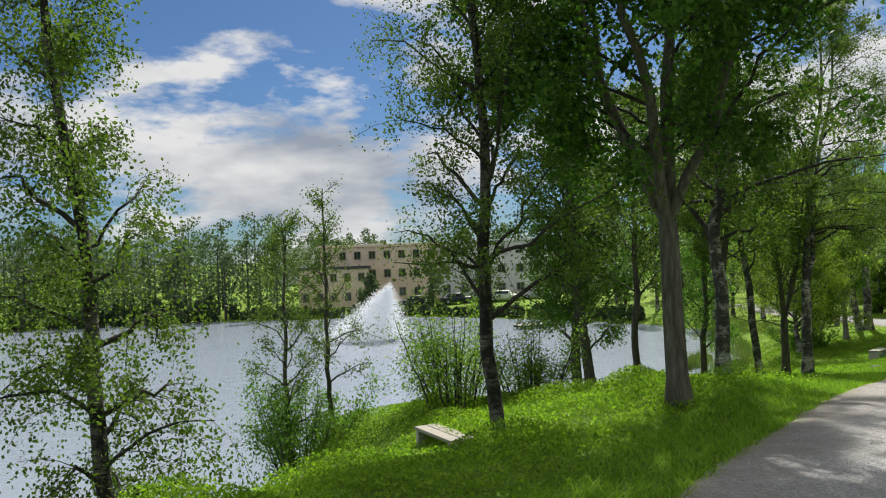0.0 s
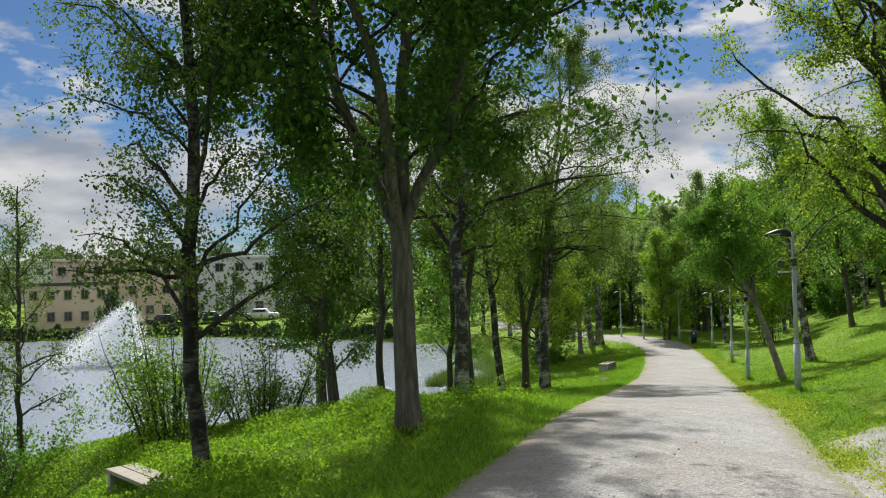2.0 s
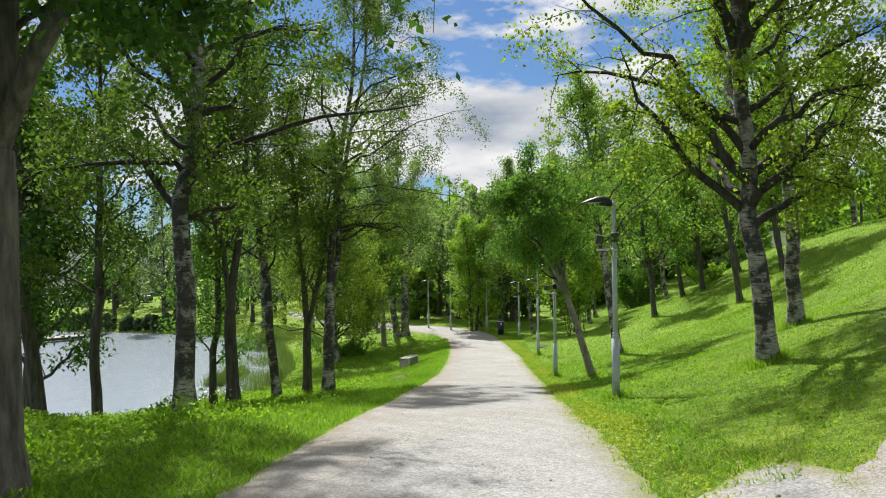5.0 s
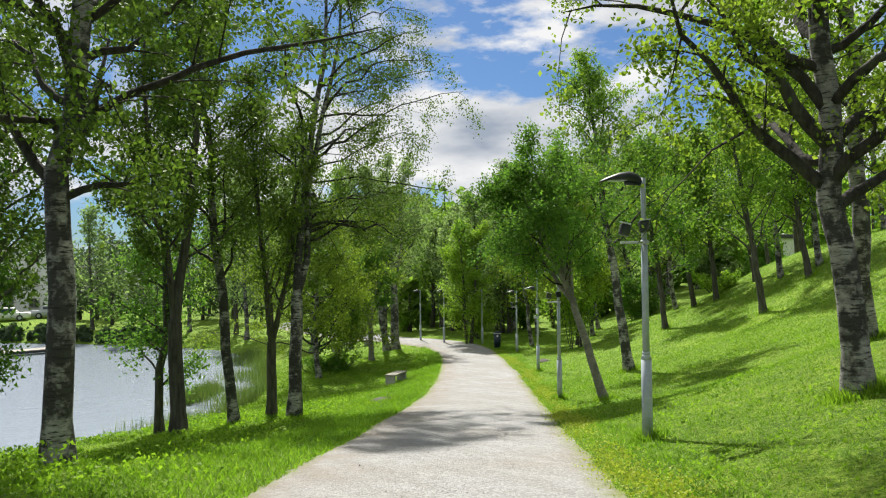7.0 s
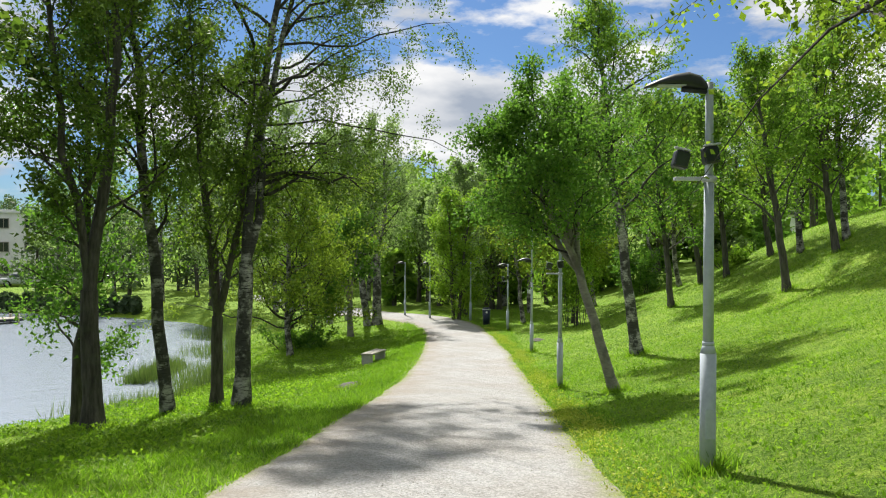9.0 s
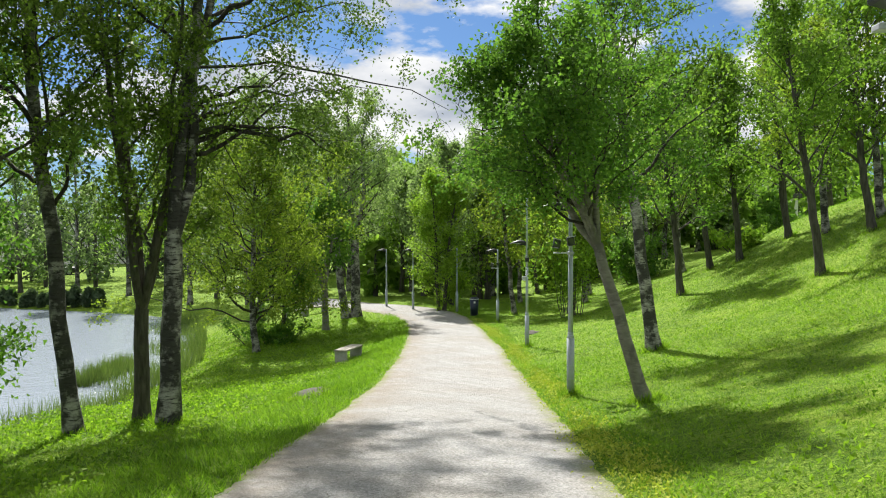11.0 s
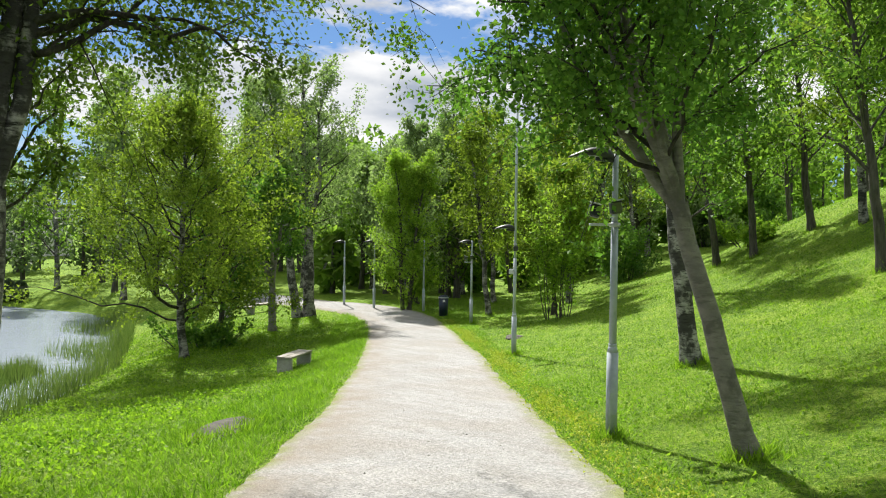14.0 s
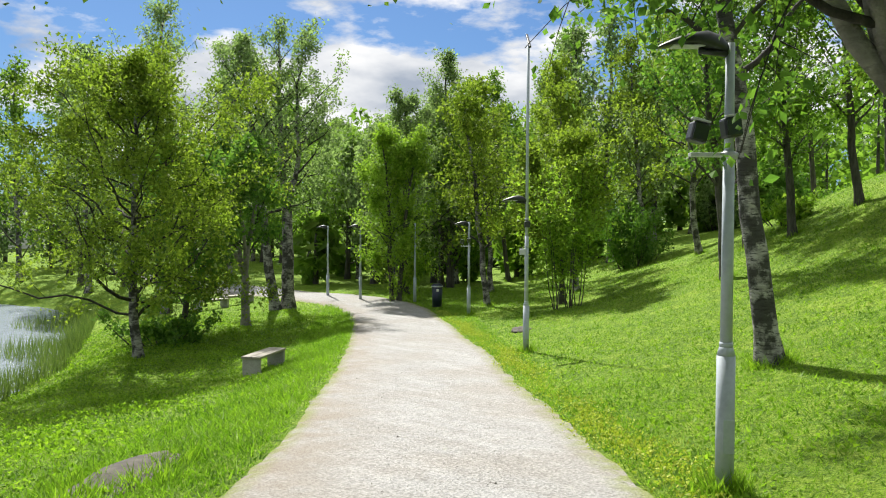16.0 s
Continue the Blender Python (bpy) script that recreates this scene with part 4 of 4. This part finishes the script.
# ---- far shore: houses, cars, trees ----
M_BEIGE = plain("beige_render", (0.78, 0.62, 0.47), 0.9, 0, 3, 0.12)
M_PALE = plain("pale_grey_render", (0.72, 0.7, 0.7), 0.9, 0, 3, 0.12)
M_ROOF = plain("dark_roofing", (0.06, 0.06, 0.065), 0.8, 0, 6, 0.2)
M_BLUEGREY = plain("blue_grey_cladding", (0.25, 0.32, 0.38), 0.8, 0, 4, 0.12)
M_FRAME = plain("painted_frame", (0.22, 0.2, 0.18), 0.6)
M_TYRE = plain("rubber", (0.015, 0.015, 0.015), 0.8)


def building(at, turn, w, d, h, storeys, bays, wall, label, roof_over=0.25, base=-0.6):
    ob = thing("building", at, label, "building", "", turn)
    bm = bmesh.new()
    box(bm, (w, d, h - base), (0, 0, (h + base) / 2), None, 0.03)
    part("wall", bm, wall, ob)
    bm = bmesh.new()
    box(bm, (w + roof_over * 2, d + roof_over * 2, 0.35), (0, 0, h + 0.17), None, 0.04)
    part("roof", bm, M_ROOF if h < 6 else wall, ob)
    sh, bw = h / storeys, w / bays
    pane = frame_me = None
    for i in range(storeys):
        for k in range(bays):
            x, z = (k + 0.5) * bw - w / 2, i * sh + sh * 0.56
            if pane is None:
                bm = bmesh.new()
                ww, wh = min(0.95, bw * 0.42), sh * 0.4
                for bx in ((-ww / 2, 0, 0.09, wh + 0.09), (ww / 2, 0, 0.09, wh + 0.09), (0, 0, 0.06, wh)):
                    box(bm, (bx[2], 0.12, bx[3]), (bx[0], 0, 0))
                for zz in (-wh / 2, wh / 2):
                    box(bm, (ww, 0.12, 0.09), (0, 0, zz))
                fr = part("window", bm, M_FRAME, ob)
                bm = bmesh.new()
                box(bm, (ww - 0.02, 0.04, wh - 0.02), (0, 0.01, 0))
                pane = part("pane", bm, M_GLASS, fr)
                frame_me, pane_me = fr.data, pane.data
            else:
                fr = new("window", frame_me)
                fr.parent = ob
                p = new("pane", pane_me)
                p.parent = fr
            fr.location = (x, -d / 2 - 0.04, z)
    return ob


def far_z(x, y):
    return float(height(x, y))


building((-9, 113, far_z(-9, 106)), 3, 16, 12, 7.6, 3, 8, M_BEIGE, "three-storey beige rendered house across the lake")
building((-14.5, 105, far_z(-14, 101)), 3, 9, 6, 5.0, 2, 5, M_BEIGE, "low beige wing with dark roof across the lake")
building((7, 113, far_z(7, 105)), -4, 15, 12, 7.6, 3, 6, M_PALE, "pale grey rendered house across the lake")
building((22, 118, far_z(22, 110)), -8, 13, 10, 5.4, 2, 6, M_PALE, "low pale shop building across the lake")
building((-20, 160, far_z(-20, 160)), 0, 26, 12, 6.5, 2, 10, M_PALE, "long pale flat-roofed block on the far hill")
building((-17, 135, far_z(-17, 132)), 0, 5, 6, 6.5, 2, 2, M_BLUEGREY, "small blue-grey house on the far hill")
building((70, 62, far_z(66, 58) - 0.3), 60, 16, 8, 3.4, 1, 6, M_WHITE, "low white house at the top of the hill")


def car(at, turn, paint, label):
    ob = thing("car", (at[0], at[1], far_z(*at)), label, "car", "cars parked across the lake", turn)
    bm = bmesh.new()
    box(bm, (4.2, 1.7, 0.6), (0, 0, 0.55), None, 0.14)
    part("body", bm, paint, ob, smoothed=True)
    bm = bmesh.new()
    box(bm, (2.3, 1.5, 0.55), (-0.15, 0, 1.08), None, 0.1)
    for v in bm.verts:
        if v.co.z > 1.1:
            v.co.x = -0.15 + (v.co.x + 0.15) * 0.7
            v.co.y *= 0.85
    cab = part("cabin", bm, paint, ob, smoothed=True)
    for sy in (-1, 1):
        bm = bmesh.new()
        box(bm, (1.55, 0.03, 0.3), (-0.15, sy * 0.7, 1.1), Matrix.Rotation(sy * 0.2, 4, "X"), 0.01)
        part("side_window", bm, M_GLASS, cab)
    for sx in (-1.3, 1.3):
        for sy in (-0.8, 0.8):
            bm = bmesh.new()
            tube(bm, 0.31, 0.31, -0.1, 0.1, 16, turn=Matrix.Translation((sx, sy, 0.31)) @ Matrix.Rotation(radians(90), 4, "X"))
            wh = part("wheel", bm, M_TYRE, ob)
            bm = bmesh.new()
            tube(bm, 0.18, 0.18, -0.11, 0.11, 12, turn=Matrix.Translation((sx, sy, 0.31)) @ Matrix.Rotation(radians(90), 4, "X"))
            part("rim", bm, M_GREY, wh)


car((-3.5, 99.5), 8, M_DARKMETAL, "dark parked car across the lake")
car((1.5, 100), 12, M_BIN, "dark blue parked car across the lake")
car((7.5, 99.5), -12, M_WHITE, "white parked car across the lake")
car((11.8, 100.5), -8, M_GREY, "silver parked car across the lake")
car((18, 100.5), -8, M_DARKMETAL, "dark parked car across the lake")


def far_wood(name, spots, size, per, seed, label, leaf):
    """Distant trees: trunks and crowns of many leaf clumps on limbs, too far and many to count."""
    rng = np.random.default_rng(seed)
    sw, cs = Sweep(), []
    for x, y, h in spots:
        z = float(height(x, y))
        sw.add(np.array([(x, y, z - 0.3), (x, y, z + h * 0.5), (x, y, z + h * 0.95)]), [0.2, 0.12, 0.03], 5)
        lobes = rng.integers(9, 14)
        for k in range(lobes):
            g_ = (k + 0.7) / lobes
            rad = h * 0.24 * (0.5 + math.sin(math.pi * min(0.98, g_ * 0.92 + 0.1)) * 0.8)
            a = rng.uniform(0, 6.28)
            c = np.array([x + math.cos(a) * rad * 0.6, y + math.sin(a) * rad * 0.6, z + h * (0.1 + 0.85 * g_)])
            m = per // lobes
            p = rng.normal(size=(m, 3))
            p /= np.linalg.norm(p, axis=1)[:, None]
            cs.append(c + p * (rad * 0.62 * rng.uniform(0.35, 1.15, m) ** 0.6)[:, None] * np.array([1, 1, 0.85]))
    ob = sw.mesh(name + "_trunks", M_BARK, None)
    tagged(ob, "dark trunks of the distant wood", "trunks", kind="stuff")
    v, f = leaf_points(rng, np.concatenate(cs), size, 0.1, 1.2)
    tagged(mesh_ob(name, v, f, leaf, None, smoothed=False), label, "trees", kind="stuff")


rf = np.random.default_rng(91)
spots = [(-95 + i * 2.0 + rf.uniform(-0.8, 0.8), 88 + i * 0.22 + rf.uniform(0, 7), rf.uniform(7, 11)) for i in range(38)]
spots += [(rf.uniform(-120, -24), rf.uniform(103, 150), rf.uniform(9, 14)) for i in range(60)]
spots += [(rf.uniform(-30, 40), rf.uniform(126, 190), rf.uniform(7, 11)) for i in range(36)]
spots += [(-1.5, 97.5, 5.5), (4.2, 97.5, 6.0), (14, 96, 5), (-9.5, 98.5, 4.5), (12.5, 91, 8), (16, 88, 9), (19.5, 85, 9), (18, 97, 8), (15.5, 95, 8), (22, 95, 8), (20, 92, 6), (24, 86, 7), (28, 80, 7), (30, 74, 8)]
spots += [(-96 + i * 1.15 + rf.uniform(-0.5, 0.5), 84.6 + i * 0.2 + rf.uniform(-0.6, 0.6), rf.uniform(1.6, 3.4)) for i in range(60)]
spots += [(-26 + i * 0.6 + rf.uniform(-0.3, 0.3), float(np.interp(-26 + i * 0.6, [-32, -12, -2, 6, 12, 20], [96, 93, 91, 84.5, 78, 69])) + rf.uniform(0.5, 1.5), rf.uniform(0.6, 1.5)) for i in range(74)]
spots += [(rf.uniform(24, 52), rf.uniform(84, 112), rf.uniform(9, 13)) for i in range(24)]
far_wood("far_shore_trees", spots, 0.36, 640, 1, "dense green trees along the far shore", M_LEAF_FAR)
spots = []
for i in range(150):
    a = rf.uniform(0, 6.28)
    s_, u_ = 92 + rf.uniform(0, 70), rf.uniform(-12, 90)
    spots.append((*[float(v) for v in xy(s_, u_)], rf.uniform(10, 15)))
for i in range(70):
    s_, u_ = rf.uniform(20, 92), rf.uniform(34, 75)
    spots.append((*[float(v) for v in xy(s_, u_)], rf.uniform(8, 12)))
for i in range(60):
    s_, u_ = rf.uniform(-60, -22), rf.uniform(-8, 60)
    spots.append((*[float(v) for v in xy(s_, u_)], rf.uniform(8, 13)))
for i in range(46):
    s_, u_ = rf.uniform(67, 84), rf.uniform(-5, 22)
    spots.append((*[float(v) for v in xy(s_, u_)], rf.uniform(2.2, 4.2)))
spots = [p for p in spots if math.hypot(p[0] - 68, p[1] - 60) > 13]
far_wood("far_wood", spots, 0.62, 320, 2, "leafy woods closing the view behind the park", M_LEAF_BIRCH)


# ---- grass, weeds, reeds, stones ----
def path_mid(s):
    return np.interp(s, [p[0] for p in LINE], [p[1] for p in LINE])


def on_paths(x, y, s, u, pad):
    q = np.abs(u - path_mid(s) - 0.06) < 1.84 - 0.12 * smooth(24, 32, s) + pad
    side = (np.abs((y - 7.0) - 0.42 * (x - 8.2)) < 1.0 + pad) & (x > 5) & (x < 13)
    side |= (np.abs((y - 8.4) - 0.62 * (x - 11.4)) < 1.15 + pad) & (x >= 13) & (x < 19)
    fork = np.hypot(x - 8.15, y - 8.3) < 0.72
    return q | side | (fork & (np.sin(x * 7 + 2 * np.sin(y * 5)) * np.sin(y * 6) < 0.3))


def blades(name, n, srange, urange, hgt, wid, material, seed, label, weight=None, pad=0.0, clump=0.0, lean=0.9):
    rng = np.random.default_rng(seed)
    s, u = rng.uniform(*srange, n), rng.uniform(*urange, n)
    if clump:
        ks, ku = rng.uniform(*srange, n // 40), rng.uniform(*urange, n // 40)
        i = rng.integers(0, len(ks), n)
        s, u = ks[i] + rng.normal(size=n) * clump, ku[i] + rng.normal(size=n) * clump
    x, y = xy(s, u)
    ok = ~on_paths(x, y, s, u, pad) & (from_shore(x, y) > 0.25)
    if weight is not None:
        ok &= rng.uniform(0, 1, n) < weight(s, u)
    x, y = x[ok], y[ok]
    m = len(x)
    z = height(x, y) - 0.01
    h = hgt * rng.uniform(0.5, 1.3, m)
    a = rng.uniform(0, 6.28, m)
    lx, ly = rng.normal(size=m) * h * lean, rng.normal(size=m) * h * lean
    w = wid * rng.uniform(0.7, 1.3, m)
    A = np.stack([x - np.cos(a) * w, y - np.sin(a) * w, z], 1)
    B = np.stack([x + np.cos(a) * w, y + np.sin(a) * w, z], 1)
    C = np.stack([x + lx, y + ly, z + h], 1)
    v = np.stack([A, B, C], 1).reshape(-1, 3)
    return tagged(mesh_ob(name, v, np.arange(m * 3).reshape(-1, 3), material, None, smoothed=False), label, "grass", kind="stuff")


near = lambda s, u: np.clip(1.25 - np.abs(u) / 13, 0.15, 1)
blades("grass_near", 330000, (4, 36), (-9, 10), 0.05, 0.007, M_GRASS, 1, "bright green mown grass beside the path", near, -0.08)
blades("grass_far", 90000, (30, 64), (-9, 15), 0.07, 0.015, M_GRASS, 2, "bright green grass along the path's far stretch", near, -0.08)
blades("grass_hill", 60000, (14, 50), (8, 22), 0.06, 0.015, M_GRASS, 3, "mown grass on the hillside")
blades("verge_grass_left", 40000, (5, 60), (-3.2, -1.4), 0.1, 0.009, M_GRASS, 4, "longer grass along the path's edge", None, -0.2, lean=0.7)
blades("edge_tufts", 26000, (4, 46), (-2.3, 2.5), 0.07, 0.007, M_GRASS, 9, "ragged grass tufts hanging over the path's edge", lambda s, u: np.where(np.abs(np.abs(u - path_mid(s)) - 1.78) < 0.2, 1.0, 0.0), -0.2, clump=0.06, lean=0.7)
blades("dry_fringe", 16000, (9.5, 14.5), (1.2, 4.2), 0.04, 0.008, M_YELLOW, 10, "dry yellowish grass round the worn fork of the paths", lambda s, u: np.exp(-((s - 11.6) / 1.4) ** 2 - ((u - 2.4) / 0.8) ** 2), -0.5, clump=0.12)
blades("verge_grass_right", 26000, (5, 58), (1.5, 2.6), 0.06, 0.01, M_GRASS, 6, "short grass creeping over the path's edge", None, -0.1)


def herbs(name, n, srange, urange, size, tall, seed, label, weight=None):
    rng = np.random.default_rng(seed)
    s, u = rng.uniform(*srange, n), rng.uniform(*urange, n)
    x, y = xy(s, u)
    ok = ~on_paths(x, y, s, u, 0.3) & (from_shore(x, y) > 0.15)
    patch = np.sin(x * 1.7 + 2 * np.sin(y * 0.9)) * np.sin(y * 1.3 + 1.5 * np.sin(x * 0.8))
    if weight is not None:
        ok &= rng.uniform(0, 1, n) < weight(s, u) * (0.6 + 0.5 * patch)
    x, y, patch = x[ok], y[ok], patch[ok]
    z = height(x, y) + rng.uniform(0.1, 1.0, len(x)) * tall * (0.45 + 1.0 * np.clip(patch, 0, 1))
    v, f = leaf_points(rng, np.stack([x, y, z], 1), size, -0.2, 1.4)
    tagged(mesh_ob(name, v, f, M_HERB, None, smoothed=False), label, "weeds", kind="stuff")


herbs("bank_weeds", 260000, (3, 17), (-13, -2.6), 0.036, 0.34, 21, "lush broad-leaved weeds covering the lake bank", lambda s, u: smooth(2.4, 5.0, -u))
herbs("bank_weeds_far", 150000, (16, 56), (-12, -2.2), 0.042, 0.15, 22, "lush weeds along the wooded lake bank", lambda s, u: smooth(2.2, 4.6, -u) * 0.8)
herbs("clover", 110000, (8, 42), (-6, 13), 0.036, 0.06, 23, "small clover leaves scattered through the grass", lambda s, u: 0.6 + 0 * s)


def moss(n, seed):
    rng = np.random.default_rng(seed)
    s = rng.uniform(6, 54, n)
    u = path_mid(s) + 1.98 + rng.normal(size=n) * 0.16 + 0.08 * np.sin(s * 1.7) + np.where(s < 17, np.abs(rng.normal(size=n)) * 0.05, 0)
    x, y = xy(s, u)
    ok = rng.uniform(0, 1, n) < 0.65 + 0.45 * np.sin(s * 0.8 + 1)
    x, y = x[ok], y[ok]
    v, f = leaf_points(rng, np.stack([x, y, height(x, y) + rng.uniform(0.01, 0.05, len(x))], 1), 0.024, 0.0, 1.5)
    tagged(mesh_ob("verge_moss", v, f, M_YELLOW, None, smoothed=False), "yellowish moss and dry grass along the path's edge", "moss", kind="stuff")


moss(30000, 24)


def tufts(spots, seed):
    """Uncut tufts round the feet of trees and poles."""
    rng = np.random.default_rng(seed)
    X, Y, Hh = [], [], []
    for x, y, r, n in spots:
        a, d = rng.uniform(0, 6.28, n), r + np.abs(rng.normal(size=n)) * 0.11
        X.append(x + np.cos(a) * d)
        Y.append(y + np.sin(a) * d)
        Hh.append(rng.uniform(0.08, 0.24, n) * np.exp(-(d - r) * 2))
    x, y, h = np.concatenate(X), np.concatenate(Y), np.concatenate(Hh)
    z, a, n = height(x, y) - 0.01, rng.uniform(0, 6.28, len(x)), len(x)
    A = np.stack([x - np.cos(a) * 0.009, y - np.sin(a) * 0.009, z], 1)
    B = np.stack([x + np.cos(a) * 0.009, y + np.sin(a) * 0.009, z], 1)
    C = np.stack([x + rng.normal(size=n) * h * 0.5, y + rng.normal(size=n) * h * 0.5, z + h], 1)
    tagged(mesh_ob("grass_tufts", np.stack([A, B, C], 1).reshape(-1, 3), np.arange(n * 3).reshape(-1, 3), M_HERB, None, smoothed=False),
           "uncut grass tufts at the feet of trees and poles", "grass", kind="stuff")


feet = [(3.45, 11.8, 0.18, 500), (0.72, 11.5, 0.12, 300), (5.95, 17.0, 0.18, 500), (13.75, 12.65, 0.2, 900), (17.5, 14.85, 0.17, 400), (17.95, 21.5, 0.12, 420),
        (23.2, 26.2, 0.18, 500), (11.9, 26.1, 0.17, 400), (11.8, 27.3, 0.15, 400), (10.6, 26.7, 0.14, 300), (9.05, 25.7, 0.2, 300), (18.8, 42.0, 0.15, 300)]
feet += [(*[float(v) for v in xy(s_, u_)], 0.07, 320) for s_, u_ in ((19.2, 2.5), (29.64, 2.44), (41.0, 2.73), (52.3, 2.42))]
feet += [(14.3, 26.8, 0.1, 260), (14.9, 26.9, 0.12, 240), (15.3, 27.5, 0.1, 240), (14.5, 27.4, 0.12, 200)]
feet += [(x, y, 0.13, 200) for x, y, _, _ in HILL]
tufts(feet, 25)


def reeds(n, seed):
    rng = np.random.default_rng(seed)
    s, u = rng.uniform(23, 62, n), rng.uniform(-20, -7, n)
    # a small stand out in the water
    s[: n // 14], u[: n // 14] = rng.uniform(42, 46.5, n // 14), rng.normal(-12.35, 0.3, n // 14)
    x, y = xy(s, u)
    d = from_shore(x, y)
    thick = np.where(s > 36, 2.4, 0.8) * (0.6 + 0.5 * np.sin(s * 0.9))
    ok = (d < 0.6) & (d > -thick) & (rng.uniform(0, 1, n) < 0.75 * np.exp(np.minimum(d, 0) * 0.6))
    ok[: n // 14] = rng.uniform(0, 1, n // 14) < 0.35
    x, y = x[ok], y[ok]
    m = len(x)
    z = np.maximum(height(x, y), LAKE - 0.1)
    h, a = rng.uniform(0.35, 0.8, m), rng.uniform(0, 6.28, m)
    w = 0.014
    A = np.stack([x - np.cos(a) * w, y - np.sin(a) * w, z], 1)
    B = np.stack([x + np.cos(a) * w, y + np.sin(a) * w, z], 1)
    C = np.stack([x + rng.normal(size=m) * 0.12, y + rng.normal(size=m) * 0.12, z + h], 1)
    tagged(mesh_ob("reeds", np.stack([A, B, C], 1).reshape(-1, 3), np.arange(m * 3).reshape(-1, 3), M_REED, None, smoothed=False),
           "green reeds standing in the shallow water", "reeds", kind="stuff")


reeds(90000, 31)


def pebbles(n, seed, rim=False):
    rng = np.random.default_rng(seed)
    s = rng.uniform(5, 40, n)
    u = path_mid(s) + rng.uniform(-1, 1, n) * 1.6
    if rim:
        u = path_mid(s) + np.where(rng.uniform(0, 1, n) < 0.5, -1.72, 1.84) + rng.normal(size=n) * 0.1
    x, y = xy(s, u)
    r = rng.uniform(0.004, 0.012, n) * (1 + (rng.uniform(0, 1, n) > 0.97) * 1.2)
    z = height(x, y) + 0.035 - 0.07 * (np.abs(u - path_mid(s)) / 1.64) ** 6
    c = np.stack([x, y, z], 1)
    k = rng.uniform(0.7, 1.3, (n, 5))
    dirs = np.array([(1, 0, -0.2), (0, 1, -0.2), (-1, 0, -0.2), (0, -1, -0.2), (0, 0, 0.7)])
    v = c[:, None] + dirs[None] * (r[:, None] * k)[:, :, None]
    base = np.array([(0, 1, 4), (1, 2, 4), (2, 3, 4), (3, 0, 4)])
    f = (np.arange(n)[:, None, None] * 5 + base[None]).reshape(-1, 3)
    tagged(mesh_ob("path_soil" if rim else "path_stones", v.reshape(-1, 3), f, M_SOIL if rim else M_PEBBLE, None, smoothed=False),
           "dark crumbs of soil along the path's edge" if rim else "loose small stones on the gravel path", "soil" if rim else "stones", kind="stuff")


M_SOIL = plain("dark_soil", (0.09, 0.07, 0.05), 0.95)
pebbles(7000, 41)
pebbles(5000, 42, True)
